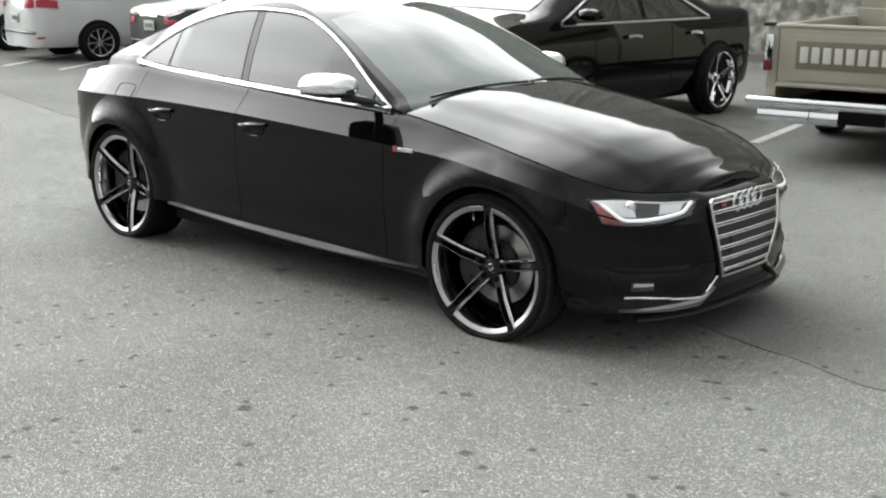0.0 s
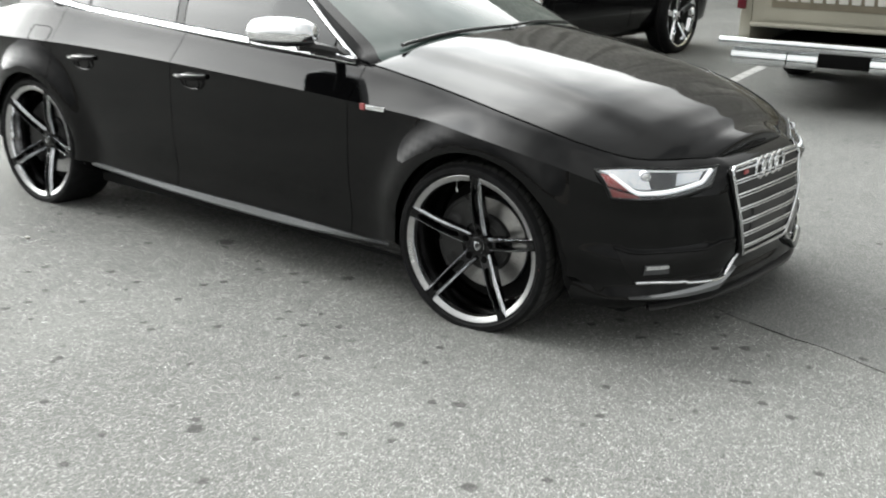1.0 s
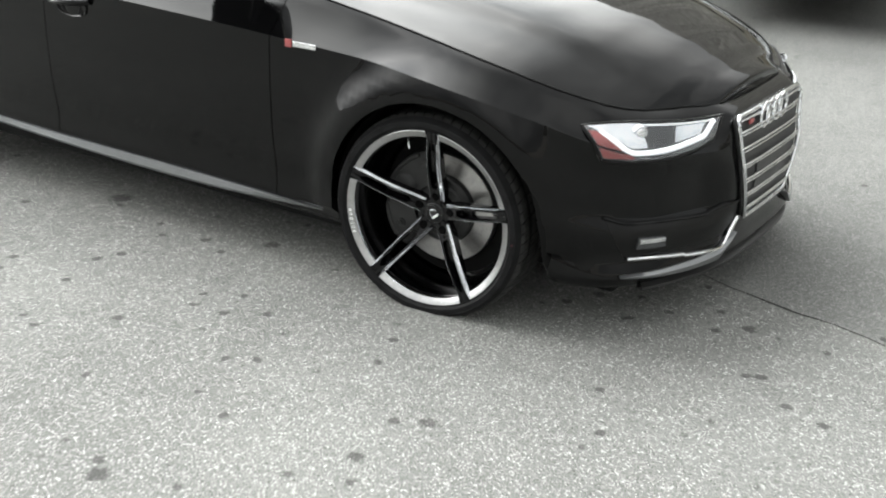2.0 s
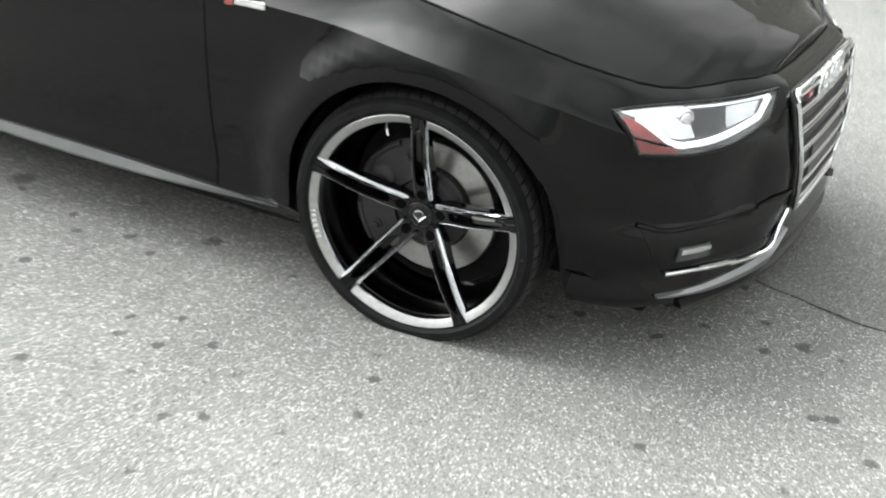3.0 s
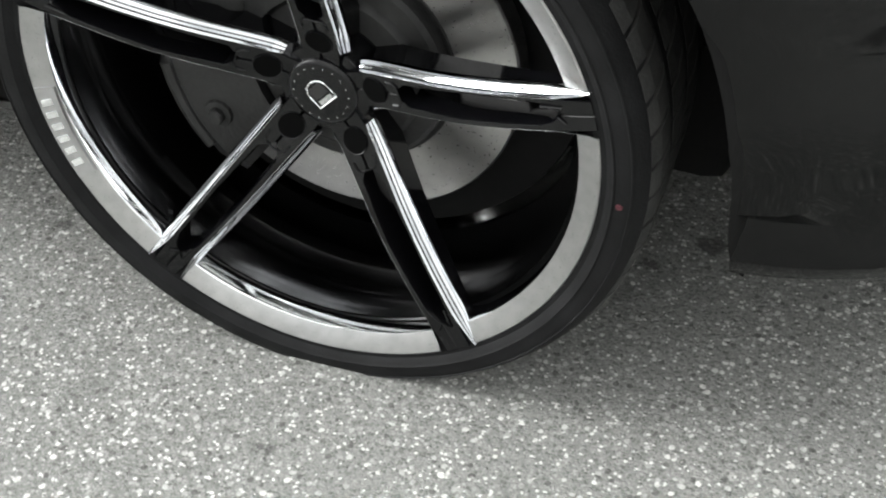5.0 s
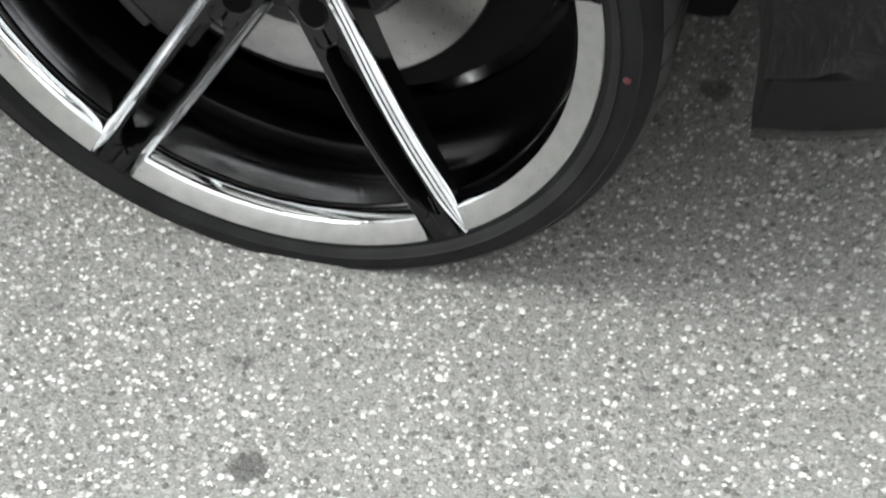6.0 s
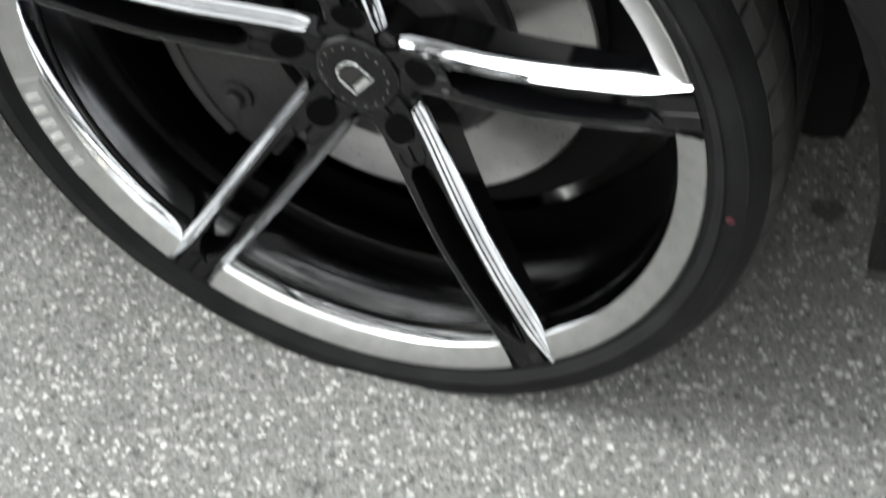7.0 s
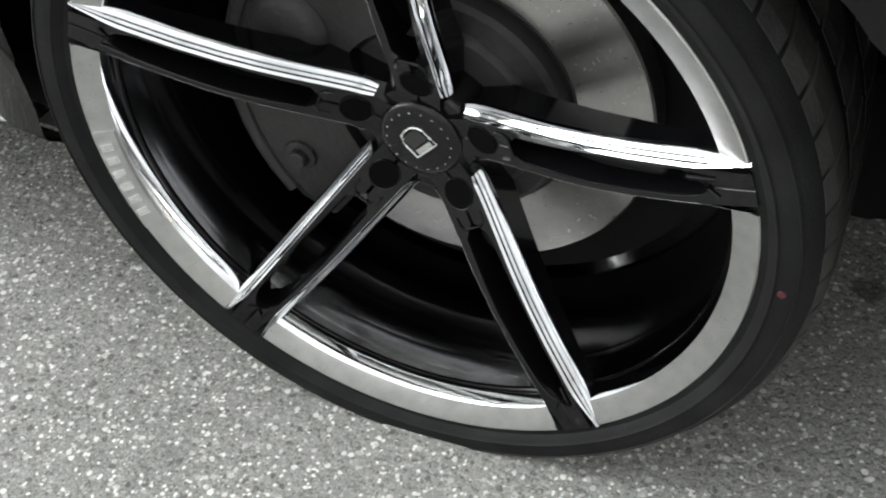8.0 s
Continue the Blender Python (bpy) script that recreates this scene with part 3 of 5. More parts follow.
X_TABLE_TOP = [(0.86, 0.668), (0.78, 0.672), (0.657, 0.690), (0.512, 0.722), (0.328, 0.768), (0.124, 0.815), (-0.119, 0.860), (-0.362, 0.901), (-0.626, 0.936), (-0.998, 0.951), (-1.589, 0.968), (-2.185, 0.989), (-2.787, 1.007), (-3.088, 0.987), (-3.337, 0.950), (-3.59, 0.927), (-3.823, 0.918)]
X_TABLE_CREASE = [(0.86, 0.535), (0.658, 0.577), (0.464, 0.643), (0.328, 0.692), (0.125, 0.742), (-0.117, 0.773), (-0.504, 0.795), (-0.991, 0.817), (-1.68, 0.839), (-2.275, 0.847), (-2.775, 0.843), (-3.176, 0.832), (-3.815, 0.819)]
X_TABLE_LOW = [(0.86, 0.168), (0.539, 0.162), (0.301, 0.176), (0.014, 0.182), (-0.37, 0.190), (-2.327, 0.217), (-2.826, 0.230), (-3.329, 0.244), (-3.765, 0.256)]
ARCHES = ((0.030, 0.318, 0.374), (-AXLE, 0.320, 0.356))
SEAMS = (-0.615, -1.70, -2.62)


def flank(s, side=-1, rows_low=22, rows_up=10):
    """One upright line of the body's skin, bottom to shoulder."""
    x, y, nx, ny = plan_at(s)
    ix, iy = nx, ny
    # the inward normal points to the middle of the car
    if ix * (-1.5 - x) + iy * (0 - y) < 0:
        ix, iy = -ix, -iy
    low = float(smooth_table([x], X_TABLE_LOW)[0])
    crease = float(smooth_table([x], X_TABLE_CREASE)[0])
    top = float(smooth_table([x], X_TABLE_TOP)[0])
    nose = float(np.clip((x - 0.30) / 0.35, 0, 1))
    nose = nose * nose * (3 - 2 * nose)
    tail = float(np.clip((-3.35 - x) / 0.3, 0, 1))
    side_low = [(0, 0.075), (0.03, 0.045), (0.10, 0.022), (0.22, 0.026), (0.45, 0.008), (0.7, 0.0), (0.9, 0.0), (1.0, 0.001)]
    nose_low = [(0, 0.035), (0.06, 0.005), (0.12, 0.0), (0.25, 0.016), (0.5, 0.004), (0.75, 0.0), (1.0, 0.012)]
    tail_low = [(0, 0.10), (0.2, 0.03), (0.5, 0.0), (0.8, 0.02), (1.0, 0.04)]
    side_up = [(0, 0.001), (0.05, 0.0075), (0.5, 0.060), (0.94, 0.108), (1.0, 0.117)]
    nose_up = [(0, 0.012), (0.3, 0.016), (0.6, 0.024), (0.85, 0.045), (1.0, 0.085)]
    brow_up = [(0, 0.018), (0.3, 0.042), (0.6, 0.068), (0.85, 0.096), (1.0, 0.122)]
    tail_up = [(0, 0.04), (0.3, 0.03), (0.7, 0.03), (0.92, 0.03), (1.0, 0.05)]
    pts = []
    tl = np.linspace(0, 1, rows_low)
    tu = np.linspace(0, 1, rows_up + 1)[1:]
    a, b, c = smooth_table(tl, side_low), smooth_table(tl, nose_low), smooth_table(tl, tail_low)
    for t, d0, d1, d2 in zip(tl, a, b, c):
        fold = 0.032 * float(np.clip((t - 0.40) / 0.13, 0, 1)) ** 1.5 * float(np.clip((y - 0.28) / 0.14, 0, 1)) * float(np.clip((1.0 - t) / 0.2, 0, 1))
        d = (d0 * (1 - nose) + (d1 + fold) * nose) * (1 - tail) + d2 * tail
        pts.append((x + ix * d, side * (y + iy * d), low + (crease - low) * t))
    out_wide = float(np.clip((y - 0.30) / 0.16, 0, 1))
    a, b, c = smooth_table(tu, side_up), (1 - out_wide) * smooth_table(tu, nose_up) + out_wide * smooth_table(tu, brow_up), smooth_table(tu, tail_up)
    for t, d0, d1, d2 in zip(tu, a, b, c):
        d = (d0 * (1 - nose) + d1 * nose) * (1 - tail) + d2 * tail
        pts.append((x + ix * d, side * (y + iy * d), crease + (top - crease) * t))
    shaped = []
    for px, py, pz in pts:
        for ax, az, ar in ARCHES:
            d = math.hypot(px - ax, pz - az)
            if pz > az - 0.05:
                py += side * (0.058 * math.exp(-(max(0.0, d - ar - 0.012) / 0.09) ** 2) - 0.030 * math.exp(-(d / 0.45) ** 4)) * (1 - nose) * (1 - tail)
        shaped.append((px, py, pz))
    pts = shaped
    return pts


# columns: close together round the wheel openings, with a narrow groove at every door joint
marks = [s_at_x(x) for x in SEAMS]
columns = set(np.round(np.linspace(0, S_END, 190), 4))
columns = {s for s in columns if all(abs(s - m) > 0.012 for m in marks)}
for m in marks:
    columns |= {m - 0.0050, m - 0.0020, m - 0.0014, m + 0.0014, m + 0.0020, m + 0.0050}
columns = sorted(columns)


def sink(p, ax, az):
    """Height over the axle; ahead of the front wheel the opening runs straight down below it."""
    return 0.0 if ax > -1 and p.x > ax and p.z < az else p.z - az


def skin(side):
    rows = []
    for s in columns:
        line = flank(s, side)
        if any(abs(s - m) < 0.0017 for m in marks):
            line = [(x, y - side * 0.005, z) for x, y, z in line]
        rows.append(line)
    v, f = grid(rows)
    v = [Vector(p) for p in v]
    keep, gone = [], []
    for face in f:
        c = sum((v[i] for i in face), Vector()) / 4
        inside = any(math.hypot(c.x - ax, sink(c, ax, az)) < ar and abs(c.y) > 0.6 for ax, az, ar in ARCHES)
        (gone if inside else keep).append(face)
    rim = {i for face in keep for i in face} & {i for face in gone for i in face}
    for i in rim:
        p = v[i]
        ax, az, ar = min(ARCHES, key=lambda q: abs(p.x - q[0]))
        dz = sink(p, ax, az)
        d = math.hypot(p.x - ax, dz)
        p.x, p.z = ax + (p.x - ax) * ar / d, p.z - dz + dz * ar / d
    return v, keep


def across(edges, crown, bow, n=25):
    """Rows of points from one edge to its mirror image, arched by crown and bowed forwards by bow."""
    rows = []
    for (x, y, z), c, b in zip(edges, crown, bow):
        row = []
        for q in np.linspace(-1, 1, n):
            k = 1 - q * q
            row.append((x + b * k, abs(y) * q, z + c * (1 - abs(q) ** 2.2)))
        rows.append(row)
    return rows


car = thing("car", "black four-door saloon car with tinted windows and chrome trim", "car")
left_skin, right_skin = skin(1), skin(-1)
body_mesh = link("body", *joined(left_skin, right_skin), PAINT, sharp=28)
body = piece("body", body_mesh, car, "gloss black painted body side")

S_COWL = s_at_x(-0.60)
hood_s = [s for s in columns if s <= S_COWL and not any(abs(s - m) < 0.01 for m in marks)]
edge = [flank(s)[-1] for s in hood_s]
far_edge = [flank(s, 1)[-1] for s in hood_s]
u = np.array([s / S_COWL for s in hood_s])
hood_rows = across(edge, smooth_table(u, [(0, 0.012), (0.15, 0.046), (0.4, 0.082), (0.7, 0.092), (1, 0.085)]), smooth_table(u, [(0, 0.0), (0.3, 0.025), (0.6, 0.065), (1.0, 0.14)]), 81)
for row, a, b in zip(hood_rows, edge, far_edge):
    for i, (x, y, z) in enumerate(row):
        row[i] = (x + (b[0] - a[0]) * i / 80, y, z)
# two raised lines that run down the bonnet
for row, k in zip(hood_rows, u):
    for i, (x, y, z) in enumerate(row):
        w = 0.36 + 0.34 * k - 0.10 * k * k
        fade = 1 - min(1.0, abs(2 * i / 80 - 1)) ** 6
        row[i] = (x, y, z + fade * 0.014 * (1 - math.exp(-3 * k)) / (1 + math.exp((abs(y) - w) / 0.022)))
piece("hood", link("hood", *grid(hood_rows), PAINT, sharp=40), car, "gloss black bonnet with two raised lines")

# cabin
ROOF_EDGE = [(-0.508, 0.881), (-0.668, 0.984), (-0.908, 1.11), (-1.16, 1.236), (-1.411, 1.332), (-1.661, 1.388), (-1.961, 1.404), (-2.26, 1.385), (-2.557, 1.314), (-2.802, 1.222), (-3.017, 1.121), (-3.152, 1.031)]
roof_line = curve_through(ROOF_EDGE, 90)


WIN_TOP = [(-0.658, 0.946), (-0.837, 1.047), (-1.068, 1.177), (-1.306, 1.281), (-1.53, 1.341), (-1.809, 1.357), (-2.058, 1.346), (-2.285, 1.300), (-2.511, 1.219), (-2.694, 1.114), (-2.799, 1.037)]
win_top = curve_through(WIN_TOP, 160)
WIN_X, WIN_Z = -win_top[:, 0], win_top[:, 1]


def cabin_y(x, z):
    """Half width of the cabin at height z."""
    base = float(np.interp(x, [-3.2, -2.9, -2.4, -1.2, -0.6, -0.4], [0.74, 0.775, 0.80, 0.806, 0.792, 0.775]))
    h = z - 0.95
    y = base - 0.46 * h - 0.35 * h * h if h > 0 else base - 0.2 * h
    # above the glass the skin rolls over into the roof
    over = max(0.0, z - 0.004 - float(np.interp(-x, WIN_X, WIN_Z)))
    return y - 0.55 * over - 8.0 * min(over, 0.06) ** 2


roof_pts = [(x, cabin_y(x, z), z) for x, z in roof_line]


def side_rows(side, lift=0.0):
    rows = []
    for x, z in roof_line:
        base = min(float(smooth_table([x], X_TABLE_TOP)[0]) - 0.02, z)
        rows.append([(x, side * (cabin_y(x, zz) + lift), zz) for zz in np.linspace(base, z, 14)])
    return rows


piece("cabin_side", link("cabin_side", *grid(side_rows(-1)), PAINT), car)
piece("cabin_side", link("cabin_side", *grid(side_rows(1)), PAINT), car)
cab_u = np.linspace(0, 1, 90)
cab_x = roof_line[:, 0]
crown = np.interp(cab_x, [-3.16, -2.9, -2.4, -1.8, -1.3, -0.8, -0.5], [0.02, 0.045, 0.06, 0.06, 0.06, 0.05, 0.04])
bow = np.interp(cab_x, [-3.16, -2.5, -2.2, -1.5, -1.3, -0.5], [-0.10, -0.04, 0.0, 0.0, 0.04, 0.17])
cab_rows = across(roof_pts, crown, bow, 33)
front_glass = [r for r, x in zip(cab_rows, cab_x) if x > -1.36]
roof_rows = [r for r, x in zip(cab_rows, cab_x) if -2.46 < x < -1.33]
rear_glass = [r for r, x in zip(cab_rows, cab_x) if x < -2.42]
piece("roof", link("roof", *grid(roof_rows), PAINT), car, "gloss black roof")
for r0, r1 in ((0, 2), (31, 33)):
    piece("front_pillar", link("front_pillar", *grid([r[r0:r1] for r in front_glass]), PAINT), car)
piece("windscreen", link("windscreen", *grid([r[1:32] for r in front_glass]), SCREEN), car, "sloping windscreen with green tint")
piece("rear_window", link("rear_window", *grid(rear_glass), TINT), car)
deck_s = [s for s in columns if s >= s_at_x(-2.7)]
edge = [flank(s)[-1] for s in deck_s]
k = np.linspace(0, 1, len(edge))
piece("boot_lid", link("boot_lid", *grid(across(edge, 0.055 * np.sin(math.pi * np.minimum(1, 0.15 + 0.85 * k)), 0 * k, 25)), PAINT, sharp=40), car)

STEER = 4.5
FRONT_R = Matrix.Translation((-0.002, -0.766, HUB_Z)) @ Matrix.Rotation(radians(STEER), 4, "Z") @ Matrix.Rotation(radians(1.5), 4, "X")
FRONT_L = Matrix.Translation((0, 0.766, HUB_Z)) @ Matrix.Rotation(radians(STEER) + math.pi, 4, "Z")
REAR_R = Matrix.Translation((-AXLE, -0.766, HUB_Z))
REAR_L = Matrix.Translation((-AXLE, 0.766, HUB_Z)) @ Matrix.Rotation(math.pi, 4, "Z")
wheel(car, FRONT_R, 86.0)
wheel(car, FRONT_L, 20.0, False)
wheel(car, REAR_R, 67.4, False)
wheel(car, REAR_L, 40.0, False)
for at in (FRONT_R, FRONT_L, REAR_R, REAR_L):
    brakes(car, at)
for ax, az, ar in ARCHES:
    for side in (-1, 1):
        # liner and rolled edge of the wheel opening
        n = 60
        low = -21 if ax > -1 else -18
        arc = [radians(low + (198 - low) * k / n) for k in range(n + 1)]
        rows = []
        for a in arc:
            ca = 1.0 if ax > -1 and a < 0 else math.cos(a)
            px, pz = ax + ar * ca, az + ar * math.sin(a)
            rows.append([(px, side * (0.895 - float(np.interp(pz, [0.15, 0.20, 0.26, 0.38], [0.13, 0.085, 0.040, 0.004]))), pz), (ax + (ar + 0.012) * ca, side * 0.80, az + (ar + 0.012) * math.sin(a)), (ax + (ar + 0.015) * ca, side * 0.52, az + (ar + 0.015) * math.sin(a)), (ax, side * 0.50, az)])
        piece("arch_liner", link("arch_liner", *grid(rows), LINER), car)

# ---- car: trim, lamps, glass, fittings ----
from mathutils.bvhtree import BVHTree

SILVER_PAINT = surface("silver_mirror_cap", (0.80, 0.81, 0.82), 0.16, 1.0, vary=0.04, rough_vary=0.03)
LIP_BLADE = surface("dark_grey_blade", (0.25, 0.255, 0.26), 0.30, 0.8, vary=0.08, rough_vary=0.05)
BLADE = surface("dark_silver_blade", (0.20, 0.205, 0.21), 0.32, 0.8, vary=0.08, rough_vary=0.05)
LAMP_GLASS = glass("clear_lamp_cover", (0.98, 0.99, 1.0))
LAMP_CHROME = surface("lamp_reflector", (0.78, 0.79, 0.81), 0.24, 1.0, vary=0.12, scale=25)
LAMP_WHITE = surface("white_light_guide", (0.86, 0.88, 0.88), 0.25, vary=0.03)
# the daytime running lights are on
lit = LAMP_WHITE.node_tree.nodes["Principled BSDF"].inputs
lit["Emission Color"].default_value, lit["Emission Strength"].default_value = (0.92, 0.97, 1.0, 1), 1.0
LAMP_RED = surface("red_side_marker", (0.36, 0.085, 0.085), 0.2, vary=0.12)
LAMP_GREY = surface("mid_grey_lamp_panel", (0.04, 0.042, 0.044), 0.3, vary=0.2)
LAMP_DARK = surface("grey_lamp_housing", (0.06, 0.062, 0.065), 0.25, vary=0.2)

bm_ = bmesh.new()
bm_.from_mesh(body_mesh)
BODY_TREE = BVHTree.FromBMesh(bm_)
bm_.free()


def on_body(p, lift=0.0):
    """The nearest point of the body's skin, raised by lift."""
    at, normal, _, _ = BODY_TREE.find_nearest(Vector(p))
    middle = Vector((min(max(at.x, -3.2), 0.2), 0, at.z))
    if normal.dot(at - middle) < 0:
        normal = -normal
    return at + normal * lift


def patch(top, bottom, lift, depth=0.012, nu=24, nv=8, wrap=on_body):
    """A shallow raised plate on the body between an upper and a lower line."""
    a, b = curve_through(top, nu), curve_through(bottom, nu)
    rows = [[wrap(tuple(p + (q - p) * k / (nv - 1)), lift) for k in range(nv)] for p, q in zip(a, b)]
    back = [[wrap(tuple(p + (q - p) * k / (nv - 1)), lift - depth) for k in range(nv)] for p, q in zip(a, b)]
    v, f = joined(grid(rows), grid(back))
    m = nu * nv
    ring = [i * nv for i in range(nu)] + [(nu - 1) * nv + j for j in range(1, nv)] + [i * nv + nv - 1 for i in range(nu - 2, -1, -1)] + list(range(nv - 2, 0, -1))
    f += [(p, q, q + m, p + m) for p, q in zip(ring, ring[1:] + ring[:1])]
    return v, f


def rod(points, radius, lift, n=40, squash=1.0, sides=8):
    return tube([on_body(tuple(p), lift) for p in curve_through(points, n)], radius, sides, squash)


def flip(points):
    return [(x, -y, z) for x, y, z in points]


# front lamps
LAMP_TOP = [(0.477, -0.789, 0.693), (0.536, -0.698, 0.683), (0.62, -0.541, 0.668), (0.719, -0.330, 0.660)]
LAMP_LOW = [(0.532, -0.773, 0.578), (0.599, -0.71, 0.565), (0.67, -0.604, 0.572), (0.739, -0.392, 0.600)]


def between(a, b, k):
    return [tuple(np.array(p) * (1 - k) + np.array(q) * k) for p, q in zip(a, b)]


def lamp_surface(top, bottom):
    """A smooth face for a lamp between two lines on the body: gives a point at u (outer to inner), v (top to bottom), raised by lift."""
    t_line, b_line = curve_through(top, 60), curve_through(bottom, 60)
    uv = [(u_, v_) for u_ in np.linspace(0, 1, 13) for v_ in np.linspace(0, 1, 7)]
    there = np.array([on_body(tuple(t_line[int(round(u_ * 59))] * (1 - v_) + b_line[int(round(u_ * 59))] * v_), 0.0) for u_, v_ in uv])
    terms = lambda u_, v_: [u_**i * v_**j for i in range(4) for j in range(3)]
    fit_, _, _, _ = np.linalg.lstsq(np.array([terms(*q) for q in uv]), there, rcond=None)

    def at(p, lift=0.0):
        u_, v_ = p
        c = np.array(terms(u_, v_)) @ fit_
        du = (np.array(terms(u_ + 0.02, v_)) - np.array(terms(u_ - 0.02, v_))) @ fit_
        dv = (np.array(terms(u_, v_ + 0.02)) - np.array(terms(u_, v_ - 0.02))) @ fit_
        nrm = Vector(np.cross(du, dv)).normalized()
        if nrm.x < 0:
            nrm = -nrm
        return Vector(c) + nrm * lift

    return at


for m in (lambda q: q, flip):
    face = lamp_surface(m(LAMP_TOP), m(LAMP_LOW))
    on_lamp = lambda points, radius, lift, n=40: tube([face(p, lift) for p in curve_through(points, n)], radius, 8)
    whole = [(u_, 0.0) for u_ in (0, 0.33, 0.66, 1)], [(u_, 1.0) for u_ in (0, 0.33, 0.66, 1)]
    lamp = piece("headlight", link("headlight", *patch(*whole, 0.003, 0.012, wrap=face), LAMP_DARK), car, "clear-covered headlight with white light guide")
    piece("reflector", link("reflector", *patch([(0.02, 0.03), (0.18, 0.03), (0.36, 0.04)], [(0.07, 0.20), (0.20, 0.62), (0.35, 0.66)], 0.005, 0.003, 16, 6, wrap=face), LAMP_CHROME), lamp, "bright reflector")
    piece("reflector", link("reflector", *patch([(0.64, 0.16), (0.88, 0.18)], [(0.60, 0.62), (0.84, 0.58)], 0.005, 0.003, 12, 6, wrap=face), LAMP_CHROME), lamp, "bright reflector")
    piece("shade", link("shade", *patch([(0.37, 0.14), (0.63, 0.15)], [(0.36, 0.64), (0.60, 0.62)], 0.005, 0.003, 12, 5, wrap=face), LAMP_GREY), lamp)
    piece("light_guide", link("light_guide", *on_lamp([(0.075, 0.20), (0.135, 0.50), (0.185, 0.70), (0.225, 0.765), (0.30, 0.785), (0.56, 0.76), (0.82, 0.70), (0.880, 0.65), (0.91, 0.48), (0.945, 0.16)], 0.0085, 0.002, 60), LAMP_WHITE), lamp, "lit white light guide")
    piece("light_guide", link("light_guide", *on_lamp([(0.945, 0.12), (0.70, 0.10), (0.38, 0.08)], 0.0026, 0.004, 24), LAMP_WHITE), lamp)
    c = face((0.335, 0.30), 0.007)
    v, f = revolve([(0.0005, -0.008), (0.013, -0.006), (0.016, -0.003), (0.0165, 0.002), (0.021, -0.002), (0.024, 0.002), (0.025, 0.010)], 28)
    tilt = Matrix.Rotation(radians(52 if c.y < 0 else 128), 4, "Z")
    piece("projector", link("projector", [c + tilt @ Vector(p) for p in v], f, LAMP_CHROME), lamp, "round projector lens")
    piece("side_marker", link("side_marker", *patch([(0.015, 0.16), (0.055, 0.22)], [(0.02, 0.93), (0.23, 0.93)], 0.0055, 0.003, 8, 8, wrap=face), LAMP_RED), lamp, "red side marker")
    cover = piece("cover", link("cover", *patch(*whole, 0.0075, 0.0025, wrap=face), LAMP_GLASS), lamp)
    cover.visible_shadow = False
    ring = [(k / 20, 0.0) for k in range(20)] + [(1.0, k / 8) for k in range(8)] + [(1 - k / 20, 1.0) for k in range(20)] + [(0.0, 1 - k / 8) for k in range(8)]
    piece("surround", link("surround", *tube([face(p, 0.003) for p in ring], 0.0055, 6, closed=True), INLET), lamp)

# grille
GRILLE = [(-0.288, 0.690), (-0.305, 0.630), (-0.258, 0.440), (-0.195, 0.292)]
g_left = curve_through(GRILLE, 16)
grille = piece("grille", link("grille", *patch([(0.80, y, z) for y, z in GRILLE], [(0.80, -y, z) for y, z in GRILLE], 0.006, 0.012, 20, 15), PLASTIC), car, "black grille with chrome bars and frame")
low_line = [(0.82, -0.195 + 0.39 * k / 6, 0.292) for k in range(1, 6)]
frame_loop = [(0.82, y, z) for y, z in g_left] + low_line + [(0.82, -y, z) for y, z in g_left[::-1]] + [(0.82, 0.288 - 0.576 * k / 6, 0.690) for k in range(1, 6)]
piece("frame", link("frame", *tube([on_body(p, 0.016) for p in frame_loop], 0.0075, 8, closed=True), SATIN), grille, "satin silver grille frame")
for k in range(7):
    z = 0.660 - 0.0555 * k
    half = float(np.interp(z, [0.292, 0.44, 0.630, 0.690], [0.195, 0.258, 0.305, 0.288])) - 0.006
    for dz, r in ((0.0, 0.0042), (-0.012, 0.0026)):
        piece("bar", link("bar", *tube([on_body((0.82, y, z + dz), 0.014) for y in np.linspace(-half, half, 15)], r, 6, 1.6), SATIN), grille)
piece("plate_recess", link("plate_recess", *patch([(0.8, -0.15, 0.48), (0.8, 0.15, 0.48)], [(0.8, -0.15, 0.38), (0.8, 0.15, 0.38)], 0.0115, 0.006, 12, 4), PLASTIC), grille)
for k in range(4):
    c = on_body((0.83, 0.058 * (k - 1.5), 0.635), 0.014)
    v, f = revolve([(0.039 + 0.0062 * math.cos(q), 0.0062 * math.sin(q) + 0.0016 * (k % 2)) for q in np.linspace(0, 2 * math.pi, 9)[:-1]] + [(0.0452, 0.0016 * (k % 2))], 36)
    lean = Matrix.Rotation(math.pi / 2, 4, "Z")
    piece("ring", link("ring", [c + lean @ Vector(p) for p in v], f, CHROME), grille, "chrome ring")
c = on_body((0.82, -0.205, 0.635), 0.014)
piece("model_badge", link("model_badge", *box(c.x - 0.004, c.x + 0.003, c.y - 0.017, c.y + 0.017, c.z - 0.008, c.z + 0.008, 0.002), LAMP_RED), grille, "small red and silver badge")

